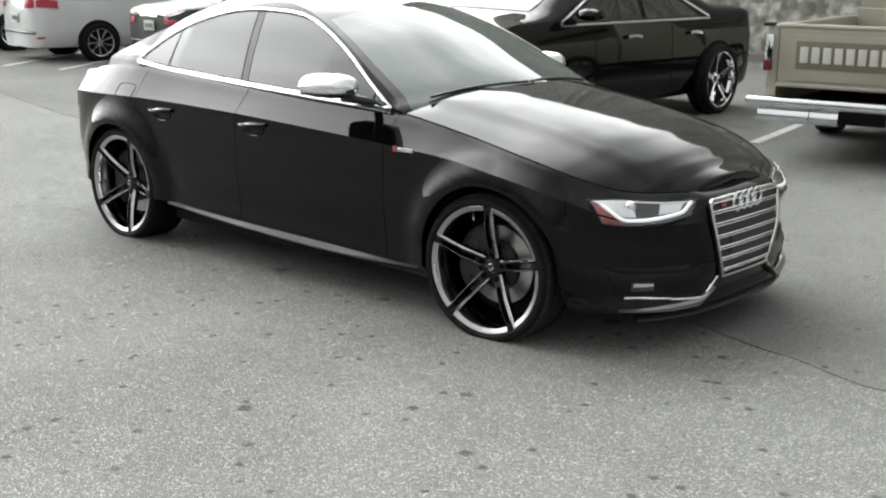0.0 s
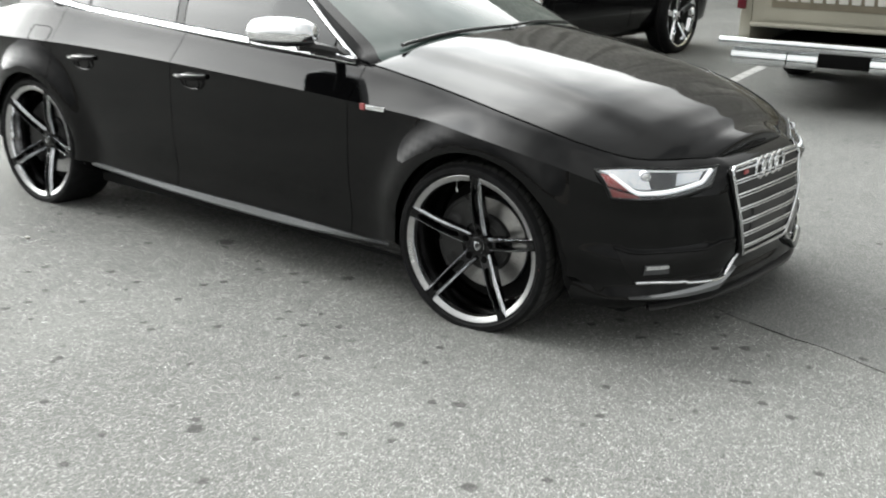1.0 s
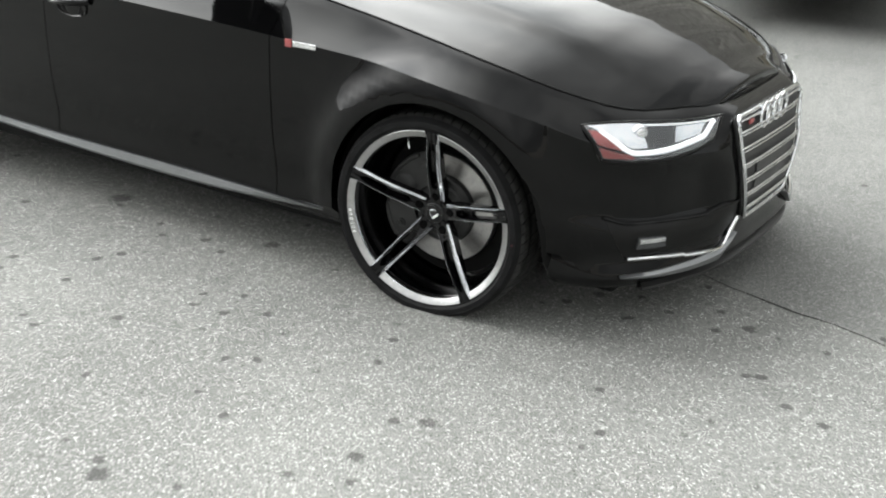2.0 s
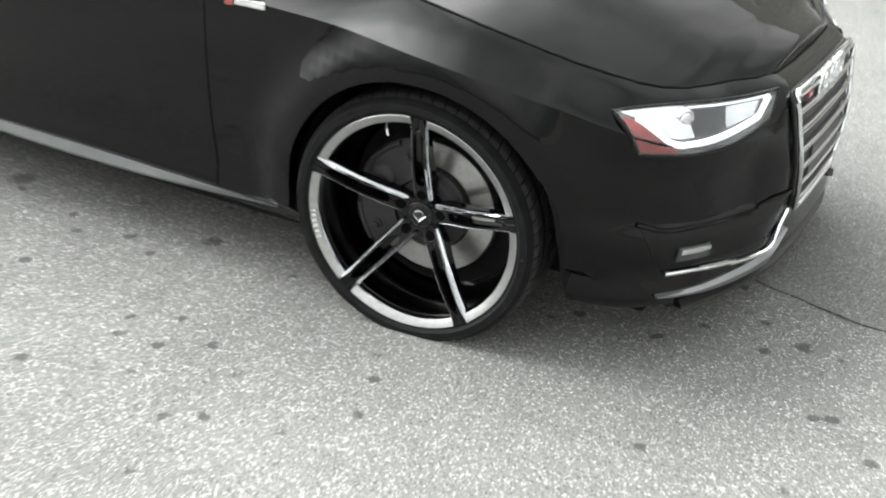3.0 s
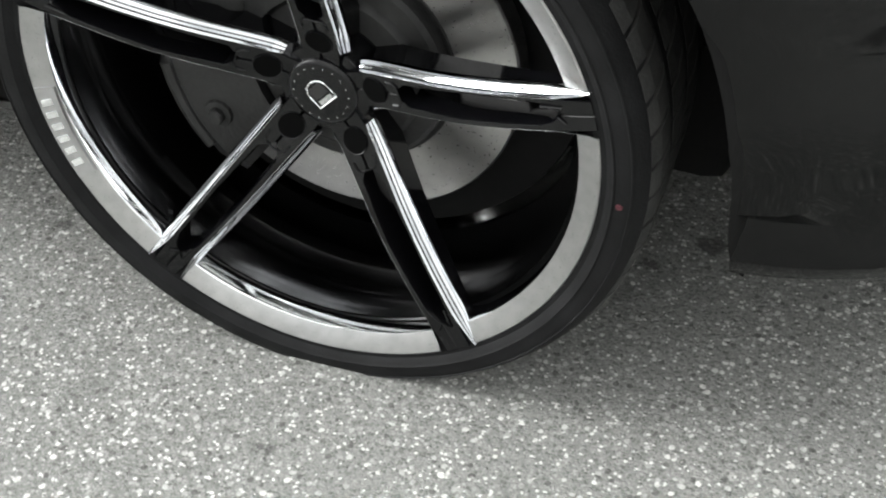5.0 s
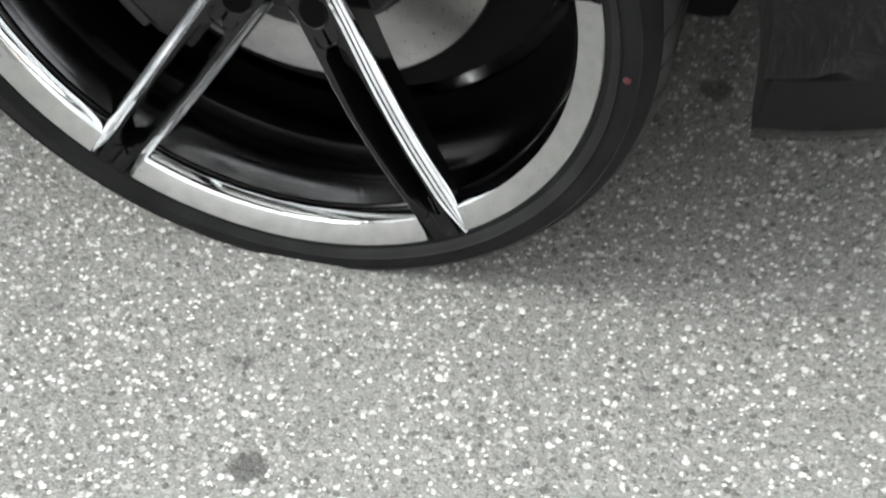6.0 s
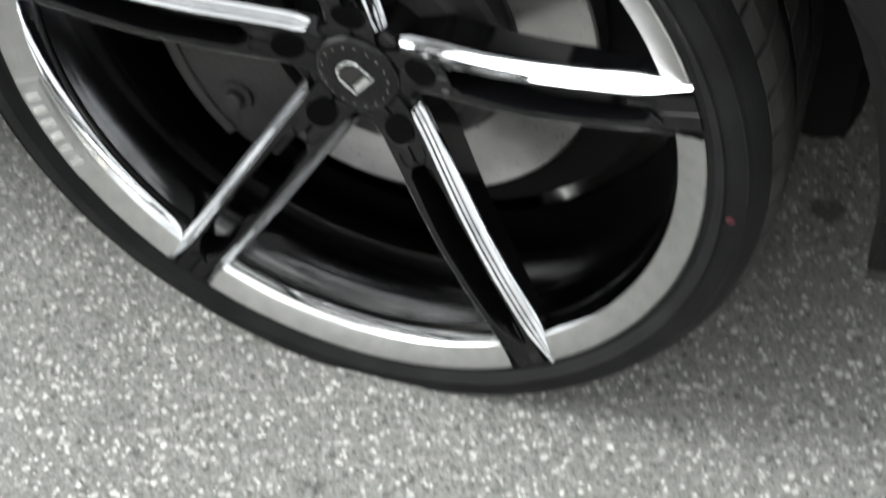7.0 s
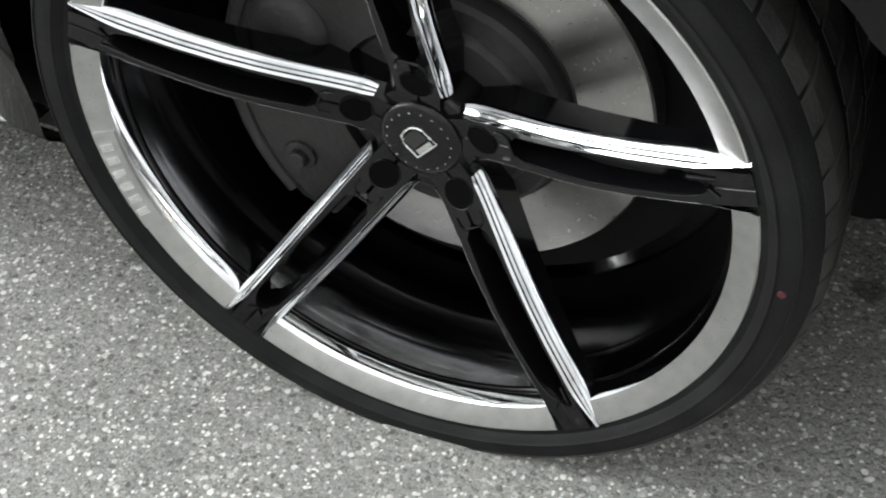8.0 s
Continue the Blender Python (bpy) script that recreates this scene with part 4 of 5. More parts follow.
# lower bumper
FOG_TOP = [(0.543, -0.749, 0.399), (0.621, -0.676, 0.382), (0.747, -0.422, 0.373), (0.773, -0.244, 0.365)]
FOG_LOW = [(0.581, -0.69, 0.271), (0.641, -0.611, 0.271), (0.756, -0.352, 0.261), (0.774, -0.229, 0.293)]
for m in (lambda q: q, flip):
    inlet = piece("bumper_inlet", link("bumper_inlet", *patch(m(FOG_TOP), m(FOG_LOW), 0.002, 0.004, 24, 6), INLET), car, "black bumper inlet")
    piece("inlet_brow", link("inlet_brow", *rod(m(FOG_TOP), 0.007, 0.002, 40), PAINT), inlet)
    piece("bright_strip", link("bright_strip", *rod(m([(0.603, -0.693, 0.264), (0.655, -0.630, 0.262), (0.72, -0.525, 0.252), (0.775, -0.352, 0.236), (0.786, -0.270, 0.262), (0.787, -0.225, 0.300)]), 0.0068, 0.008, 40), CHROME), inlet, "bright chrome strip")
    piece("fog_lamp", link("fog_lamp", *patch(m([(0.628, -0.672, 0.330), (0.690, -0.592, 0.326)]), m([(0.624, -0.674, 0.293), (0.690, -0.585, 0.287)]), 0.008, 0.008, 8, 4), LAMP_DARK), inlet, "clear rectangular fog lamp")
    piece("fog_reflector", link("fog_reflector", *patch(m([(0.632, -0.668, 0.326), (0.688, -0.592, 0.322)]), m([(0.630, -0.668, 0.312), (0.688, -0.590, 0.307)]), 0.011, 0.004, 8, 4), LAMP_CHROME), inlet, "bright upper half of the fog lamp")
for side in (-1, 1):
    rows = []
    for k in np.linspace(0, 1, 44):
        s = float(np.interp(k, [0, 1], [s_at_x(0.595), 0.25]))
        x, y, nx, ny = plan_at(s)
        if nx * x + ny * y < 0:
            nx, ny = -nx, -ny
        zt, zb = float(np.interp(k, [0, 0.6, 0.85, 1], [0.216, 0.220, 0.232, 0.264])), float(np.interp(k, [0, 0.5, 0.8, 1], [0.210, 0.192, 0.194, 0.258]))
        row = []
        for o, z in ((-0.02, zt), (0.004, zt), (0.014, zt * 0.55 + zb * 0.45), (0.012, zb), (-0.02, zb)):
            px, py = x + nx * o, side * (y + ny * o)
            row.append((px, py, z))
        rows.append(row)
    v, f = grid(rows, close_v=True)
    piece("lip_blade", link("lip_blade", v, f + [tuple(range(5)), tuple(range(43 * 5, 44 * 5))], LIP_BLADE, sharp=28), car, "dark silver bumper blade")
lip = [on_body((x, s * y, 0.166), 0.0) for s, pts in ((-1, [(0.66, 0.655), (0.70, 0.60), (0.76, 0.45), (0.79, 0.3), (0.80, 0.15)]), (1, [(0.80, 0.0), (0.80, 0.15), (0.79, 0.3), (0.76, 0.45), (0.70, 0.60), (0.66, 0.655)])) for x, y in pts]
rows = []
for k, p in enumerate(curve_through(lip, 50)):
    w = 0.010 * math.sin(math.pi * (0.12 + 0.76 * k / 49))
    away = Vector((p[0] + 0.4, p[1] * 1.1, 0)).normalized()
    rows.append([(p[0] - 0.03 * away.x, p[1] - 0.03 * away.y, 0.150), (p[0] - 0.02 * away.x, p[1] - 0.02 * away.y, 0.178), (p[0] + w * away.x, p[1] + w * away.y, 0.164), (p[0] + w * away.x, p[1] + w * away.y, 0.155)])
piece("splitter", link("splitter", *grid(rows, close_v=True), PLASTIC), car, "black front splitter")

# sills
SILL_TOP = [(-2.361, -0.885, 0.277), (-1.767, -0.885, 0.262), (-1.013, -0.884, 0.257), (-0.413, -0.882, 0.246)]
SILL_LOW = [(-2.361, -0.880, 0.260), (-1.767, -0.870, 0.233), (-1.013, -0.866, 0.221), (-0.413, -0.878, 0.241)]
top_c, low_c = curve_through(SILL_TOP, 60), curve_through(SILL_LOW, 60)
for side in (-1, 1):
    rows = []
    for (x, y, z), (x2, y2, z2) in zip(top_c, low_c):
        out_y = 0.012 * min(1.0, (z - z2) / 0.03)
        rows.append([(x, -side * (y + 0.03), z), (x, -side * (y - 0.006), z), (x, -side * (y - out_y), z2 + 0.007), (x, -side * (y - out_y + 0.003), z2 - 0.001), (x, -side * (y + 0.03), z2)])
    piece("sill_blade", link("sill_blade", *grid(rows, close_v=True), BLADE, sharp=30), car, "dark silver sill blade")

# side glass and its bright frame
WIN_LOW = [(-0.658, 0.946), (-0.949, 0.959), (-1.259, 0.969), (-1.742, 0.984), (-2.286, 1.005), (-2.607, 1.021), (-2.799, 1.037)]
win_low = curve_through(WIN_LOW, 120)


def pane(x0, x1, side, lift=0.004, low_in=0.012, top_in=0.014, lean0=0.0, lean1=0.0):
    rows = []
    for k in np.linspace(0, 1, 26):
        row = []
        for q in np.linspace(0, 1, 9):
            x = x0 + lean0 * q + (x1 + lean1 * q - x0 - lean0 * q) * k
            lo = np.interp(-x, -win_low[:, 0], win_low[:, 1]) + low_in
            hi = max(np.interp(-x, -win_top[:, 0], win_top[:, 1]) - top_in, lo + 0.001)
            z = lo + (hi - lo) * q
            row.append((x, side * (cabin_y(x, z) + lift), z))
        rows.append(row)
    inner = [[(x, y - side * 0.003, z) for x, y, z in row] for row in rows]
    return joined(grid(rows), grid(inner))


for side in (-1, 1):
    piece("window", link("window", *pane(-0.80, -1.735, side, lean0=0.0, lean1=-0.10), SIDE_TINT), car, "dark tinted front side window")
    piece("window_corner", link("window_corner", *pane(-0.67, -0.785, side), PLASTIC), car)
    piece("window", link("window", *pane(-1.80, -2.46, side, lean0=-0.10, lean1=-0.02), SIDE_TINT), car, "dark tinted rear side window")
    piece("window", link("window", *pane(-2.49, -2.765, side), SIDE_TINT), car, "small dark quarter window")
    piece("pillar_trim", link("pillar_trim", *pane(-1.742, -1.793, side, 0.003, lean0=-0.10, lean1=-0.10), PLASTIC), car)
    outline = [(x, z) for x, z in win_top] + [(x, z) for x, z in win_low[::-1][1:-1]]
    piece("bright_window_frame", link("bright_window_frame", *tube([(x, side * (cabin_y(x, z) + 0.006), z) for x, z in outline], 0.0085, 8, closed=True), CHROME), car, "bright chrome window frame")
    piece("bright_belt_strip", link("bright_belt_strip", *tube([(x, side * (cabin_y(x, z - 0.010) + 0.006), z - 0.010) for x, z in win_low], 0.0095, 8), CHROME), car, "bright chrome belt strip")

# door handles with painted recess shade, badge, filler flap
for side in (-1, 1):
    for x in (-1.553, -2.361):
        # matte black dish laid on the skin as the shade of a recess
        v, f = revolve([(0.0005, 0.0035), (0.030, 0.003), (0.042, -0.001), (0.047, 0.002)], 28)
        c = on_body((x + 0.005, side * 0.91, 0.768), 0.002)
        piece("handle_recess_shade", link("handle_recess_shade", [(c.x + p[0] * 1.15, c.y - side * p[1] * 0.9, c.z + p[2] * 0.72) for p in v], f, LINER), car)
        # raised ring added to catch the recess's lower highlight
        loop = [on_body((x + 0.005 + 0.078 * math.cos(q), side * 0.91, 0.772 + 0.034 * math.sin(q)), 0.0015) for q in np.linspace(0, 2 * math.pi, 29)[:-1]]
        piece("recess_highlight_ring", link("recess_highlight_ring", *tube(loop, 0.0045, 6, closed=True), PAINT), car)
        h = piece("door_handle", link("door_handle", *tube([on_body((x - 0.100, side * 0.91, 0.786), 0.006), on_body((x - 0.085, side * 0.91, 0.788), 0.022), on_body((x - 0.03, side * 0.91, 0.791), 0.034), on_body((x + 0.03, side * 0.91, 0.795), 0.034), on_body((x + 0.085, side * 0.91, 0.799), 0.022), on_body((x + 0.100, side * 0.91, 0.800), 0.006)], 0.0125, 8, 0.8), PAINT), car, "black door handle")
for side in (-1, 1):
    a, b = on_body((-0.540, side * 0.9, 0.787), 0.004), on_body((-0.415, side * 0.9, 0.789), 0.004)
    piece("fender_badge", link("fender_badge", *box(a.x + 0.030, b.x, min(a.y, a.y + side * 0.004), max(a.y, a.y + side * 0.004), 0.780, 0.797, 0.002), CHROME), car, "silver fender badge")
    piece("fender_badge_red", link("fender_badge_red", *box(a.x, a.x + 0.026, min(a.y, a.y + side * 0.005), max(a.y, a.y + side * 0.005), 0.776, 0.802, 0.002), LAMP_RED), car, "red fender badge")
ring = [(-2.74 + 0.085 * math.copysign(abs(math.cos(q)) ** 0.4, math.cos(q)), 0.885 + 0.052 * math.copysign(abs(math.sin(q)) ** 0.4, math.sin(q))) for q in np.linspace(0, 2 * math.pi, 33)[:-1]]
piece("filler_flap_joint", link("filler_flap_joint", *tube([on_body((x, -0.9, z), 0.0) for x, z in ring], 0.0022, 6, closed=True), LINER), car)

# mirrors: the one on the far side is folded back against its door
for side, back, tuck in ((-1, 0.0, 0.0), (1, 0.22, 0.085)):
    ms = [(-1.045, 0.0), (-1.03, 0.75), (-0.98, 0.95), (-0.90, 1.0), (-0.80, 0.93), (-0.745, 0.7), (-0.72, 0.0)]
    rows = []
    for x, k in curve_through(ms, 22):
        k = max(k, 0.02)
        row = []
        for q in np.linspace(0, 2 * math.pi, 21)[:-1]:
            cy, cz = math.cos(q), math.sin(q)
            y = 0.985 + 0.085 * k * cy
            z = 1.045 + (0.066 * k if cz > 0 else 0.052 * k) * (abs(cz) ** 0.8) * (1 if cz > 0 else -1)
            row.append((x - back, side * (y - tuck), z + 0.035 * (x + 0.9)))
        rows.append(row)
    top = [[p if p[2] > 1.012 else (p[0], p[1], 1.012) for p in row] for row in rows]
    mirror = piece("mirror", link("mirror", *grid(top, close_v=True), SILVER_PAINT), car, "silver-capped door mirror")
    low = [[(x, y, min(z, 1.0135)) for x, y, z in row] for row in rows]
    piece("mirror_base", link("mirror_base", *grid(low, close_v=True), PLASTIC), mirror)
    piece("stalk", link("stalk", *tube([(-0.84 - back, side * (0.95 - tuck), 1.000), (-0.80 - back / 2, side * (0.87 - tuck / 2), 0.985), (-0.78, side * 0.80, 0.965)], 0.022, 8), PLASTIC), mirror)
    piece("mirror_glass", link("mirror_glass", *box(-1.030 - back, -1.022 - back, min(side * (0.93 - tuck), side * (1.04 - tuck)), max(side * (0.93 - tuck), side * (1.04 - tuck)), 1.0, 1.075, 0.003), CHROME), mirror)

# joints: bonnet edge, tail, wipers
for end in (0, -1):
    edge_line = [p[end] for p in hood_rows][:: 3]
    piece("bonnet_joint", link("bonnet_joint", *tube([(x, y, z + 0.0012) for x, y, z in edge_line], 0.0032, 6), LINER), car)
for y0, y1, xo in ((-0.62, -0.02, 0.02), (0.0, 0.58, 0.05)):
    pts = []
    for q in np.linspace(0, 1, 12):
        y = y0 + (y1 - y0) * q
        x = -0.60 + 0.16 * (1 - (y / 0.75) ** 2) + 0.01 - 0.05 * math.sin(math.pi * q)
        pts.append((x - 0.035, y, 0.972 + 0.062 * (1 - (y / 0.75) ** 2) + 0.006))
    piece("wiper", link("wiper", *tube(pts, 0.008, 6), PLASTIC), car, "black wiper")
rows = []
for q in np.linspace(-1, 1, 25):
    y = 0.70 * q
    x = -0.590 + 0.15 * (1 - q * q)
    rows.append([(x + 0.05, y, 0.925 + 0.075 * (1 - q * q)), (x - 0.03, y, 0.945 + 0.075 * (1 - q * q))])
piece("cowl", link("cowl", *grid(rows), PLASTIC), car)
for m in (lambda q: q, flip):
    piece("tail_light", link("tail_light", *patch(m([(-3.36, -0.83, 0.86), (-3.60, -0.72, 0.865), (-3.74, -0.5, 0.865)]), m([(-3.42, -0.82, 0.72), (-3.62, -0.72, 0.71), (-3.75, -0.5, 0.71)]), 0.003, 0.008, 14, 6), surface("smoked_red_lens", (0.10, 0.012, 0.012), 0.08, coat=0.5)), car, "dark red tail light")
# unseen underside boxes, widened and added to darken the ground below
piece("underbody", link("underbody", *box(-3.4, 0.36, -0.60, 0.60, 0.125, 0.30, 0.03), LINER), car)
piece("undertray_light_block", link("undertray_light_block", *box(0.425, 0.56, -0.68, 0.68, 0.135, 0.20, 0.01), LINER), car)
piece("floor_light_block", link("floor_light_block", *box(-2.42, -0.40, -0.80, 0.80, 0.155, 0.26, 0.02), LINER), car)

# ---- the lot behind: wall, stripes, parked vehicles ----
# strong tone variation paints in the shade between the stucco's lumps
WALL = surface("rough_white_stucco", (0.40, 0.39, 0.36), 0.9, vary=0.42, scale=6.5, bump=0.6, bump_scale=26.0)
for nd in WALL.node_tree.nodes:
    if nd.bl_idname == "ShaderNodeBump":
        nd.inputs["Distance"].default_value = 0.05
PLAIN_WALL = surface("grey_rendered_wall", (0.20, 0.19, 0.175), 0.9, vary=0.2, scale=1.5, bump=0.6, bump_scale=40)


def wall(name, x0, x1, y0, y1, h, material, label):
    ob = new(name, link(name, *box(x0, x1, y0, y1, 0, h), material, smooth=False))
    return tagged(ob, label, "wall", kind="structure")


WALL_Y = 14.0
rows = []
for x in np.r_[-13.0, -11.0, np.arange(-9.5, 3.0, 0.07), 24.0]:
    roof_z = float(np.interp(x, [-13.0, 6.5], [9.0, 7.0]))
    row = [(x, WALL_Y + 0.4, 0.0), (x, WALL_Y, 0.0)]
    for z in np.arange(0.03, 3.4, 0.07):
        row.append((x, WALL_Y - 0.13 * noise.fractal(Vector((x * 4.3, z * 4.3, 3.0)), 0.7, 2.0, 4), z))
    rows.append(row + [(x, WALL_Y, roof_z), (x, WALL_Y + 0.4, roof_z)])
tagged(new("wall_north", link("wall_north", *grid(rows), WALL, sharp=180)), "rough pale stucco wall of a building", "wall", kind="structure")
wall("kerb_north", -13.0, 24.0, WALL_Y - 0.3, WALL_Y, 0.14, PLAIN_WALL, "low concrete kerb at the foot of the wall")
# two unseen walls, added so the car reflects a darker horizon
wall("wall_south_unseen", -30, 22, -26.4, -26.0, 1.7, PLAIN_WALL, "plain grey wall added out of view to darken low reflections, south side")
wall("wall_east_unseen", 21.6, 22.0, -26, WALL_Y, 1.7, PLAIN_WALL, "plain grey wall added out of view to darken low reflections, east side")


def stripe(x0, y0, x1, y1, w):
    d = Vector((x1 - x0, y1 - y0, 0)).normalized()
    n = Vector((-d.y, d.x, 0)) * w / 2
    a, b = Vector((x0, y0, 0)), Vector((x1, y1, 0))
    slab("parking_line", [(p.x, p.y) for p in (a - n, b - n, b + n, a + n)], 0.008, LINE_PAINT, "worn white painted parking line", "structure", "line")


stripe(-13.48, 3.97, -15.6, 6.97, 0.10)
stripe(-12.42, 4.25, -14.2, 6.90, 0.10)
stripe(-1.97, 5.30, -2.62, 8.8, 0.10)

BUMPER = surface("old_bright_chrome", (0.85, 0.87, 0.88), 0.22, 1.0, vary=0.06, rough_vary=0.06)
BLACK_CAR = surface("black_saloon_paint", (0.004, 0.004, 0.0045), 0.05, vary=0.1, scale=3, rough_vary=0.02)
WHITE_CAR = surface("white_van_paint", (0.66, 0.67, 0.67), 0.25, coat=0.6, vary=0.03, scale=3)
GREY_CAR = surface("dark_grey_green_paint", (0.030, 0.036, 0.036), 0.38, coat=0.0, vary=0.1, scale=3)
BLACK_CAR.node_tree.nodes["Principled BSDF"].inputs["Specular IOR Level"].default_value = 0.22
RED_LENS = surface("red_lens", (0.40, 0.014, 0.045), 0.2, coat=0.3, vary=0.2, scale=30)
DARK_LENS = surface("dark_red_lens", (0.10, 0.010, 0.016), 0.2, vary=0.2, scale=30)
PLATE = surface("pale_number_plate", (0.55, 0.57, 0.52), 0.4, vary=0.1)
PLATE_INK = surface("dark_plate_bars", (0.06, 0.08, 0.07), 0.5)
BEIGE = surface("beige_truck_paint", (0.30, 0.283, 0.228), 0.3, coat=0.5, vary=0.06, scale=4)
BROWN = surface("brown_stripe_paint", (0.155, 0.135, 0.097), 0.4, vary=0.1)
BED = surface("dark_brown_bed", (0.10, 0.085, 0.06), 0.6, vary=0.2)
WHITE_LETTER = surface("white_raised_letters", (0.55, 0.54, 0.50), 0.5, vary=0.05)


def simple_wheel(parent, at, r, width, spokes=5, material=None, wide=0.16, rim=0.240):
    """A parked vehicle's wheel; its outer face looks along -y of its own frame. rim: the rim's radius for a tyre of 0.327."""
    k = r / 0.327
    j = k * rim / 0.240
    w = piece("wheel", link("wheel", *revolve([(0.001, -0.02 * k), (0.05 * j, -0.028 * k), (0.07 * j, 0.0), (0.20 * j, 0.02 * k), (0.222 * j, -0.02 * k), (0.226 * j, -0.058 * k), (0.236 * j, -0.062 * k), (0.240 * j, -0.052 * k), (0.236 * j, 0.02 * k)], 40), material or MACHINED), parent, "", at)
    side_wall = 0.327 * k - 0.236 * j
    piece("tyre", link("tyre", *revolve([(0.236 * j, -0.03 * k), (0.242 * j, -0.058 * k), (0.236 * j + side_wall * 0.40, -0.070 * k), (0.236 * j + side_wall * 0.75, -0.064 * k), (0.322 * k, -0.04 * k), (0.327 * k, 0.0), (0.327 * k, width - 0.1 * k), (0.30 * k, width - 0.05 * k), (0.236 * j, width - 0.06 * k)], 48), RUBBER), w)
    for i in range(spokes):
        a = 2 * math.pi * i / spokes + 0.4
        rows = []
        for rr, yy in ((0.04, -0.030), (0.10, -0.030), (0.17, -0.040), (0.228, -0.054)):
            hw = 0.022 * wide / 0.16
            rows.append([polar(a, rr * j, t * k, (yy + dy) * k) for t, dy in ((-hw, 0.012), (-hw * 0.8, 0.0), (hw * 0.8, 0.0), (hw, 0.012))])
        piece("spoke", link("spoke", *grid(rows), material or MACHINED), w)
    return w


def shell(length, width, low, belt, tops, nose_round=0.25):
    """Body of a parked vehicle along +x (its front), side by side loops: lower body and cabin in one skin."""
    xs = np.linspace(0, length, 70)
    top = np.interp(xs, [t[0] for t in tops], [t[1] for t in tops])
    top = np.convolve(np.r_[[top[0]] * 2, top, [top[-1]] * 2], np.ones(5) / 5, "valid")
    rows = []
    for x, z in zip(xs, top):
        e = min(x, length - x) / nose_round
        w = width / 2 * (1 if e > 1 else 0.72 + 0.28 * math.sqrt(max(0.0, 1 - (1 - e) ** 2)))
        b = min(belt, z - 0.02)
        c = max(z - belt, 0.0)
        roof_w = w * (0.96 - 0.20 * min(1, c / 0.35))
        half = [(0, low), (w * 0.86, low), (w * 0.97, low + 0.07), (w, low + 0.2), (w * 1.0, low + (b - low) * 0.72), (w * 0.965, b), (w * 0.955 - (w * 0.955 - roof_w) * 0.5, b + (z - b) * 0.5), (roof_w, z - 0.035 * min(1, c / 0.1)), (roof_w * 0.82, z), (0, z + 0.015)]
        rows.append([(x, -y, zz) for y, zz in half] + [(x, y, zz) for y, zz in half[-2:0:-1]])
    v, f = grid(rows, close_v=True)
    m = len(rows[0])
    f += [tuple(range(m)), tuple(range((len(rows) - 1) * m, len(rows) * m))]
    return v, f, rows, xs


def lay(points, lift, tree):
    out_ = []
    for p in points:
        at, normal, _, _ = tree.find_nearest(Vector(p))
        if normal.dot(at - Vector((at.x, 0, 0.4))) < 0:
            normal = -normal
        out_.append(at + normal * lift)
    return out_


def tree_of(v, f):
    return BVHTree.FromPolygons([Vector(p) for p in v], f)


def laid_patch(corners, lift, tree, n=14, m=5, depth=0.006):
    """A plate over four corners, laid on a vehicle's skin."""
    a, b, c, d = [np.array(p, float) for p in corners]
    rows = [lay([tuple((a + (b - a) * i / (n - 1)) * (1 - j / (m - 1)) + (d + (c - d) * i / (n - 1)) * j / (m - 1)) for j in range(m)], lift, tree) for i in range(n)]
    back = [[p for p in lay(row, lift - depth, tree)] for row in rows]
    return joined(grid(rows), grid(back))


# black saloon, tail to the wall: its own x axis runs from the tail to the nose
black = thing("car", "shiny black saloon car with chrome handles and silver five-spoke wheels", "car", Matrix.Translation((-3.36, 6.98, 0)) @ Matrix.Rotation(radians(-89.5), 4, "Z") @ Matrix.Scale(1.34, 4) @ Matrix.Translation((-0.72, -0.775, 0)), "parked vehicles")
v, f, _, _ = shell(3.95, 1.55, 0.17, 0.80, [(0, 0.74), (0.12, 0.86), (0.75, 0.90), (1.35, 1.20), (2.2, 1.22), (3.0, 0.86), (3.7, 0.74), (3.95, 0.6)])
tree = tree_of(v, f)
piece("body", link("body", v, f, BLACK_CAR, sharp=50), black)
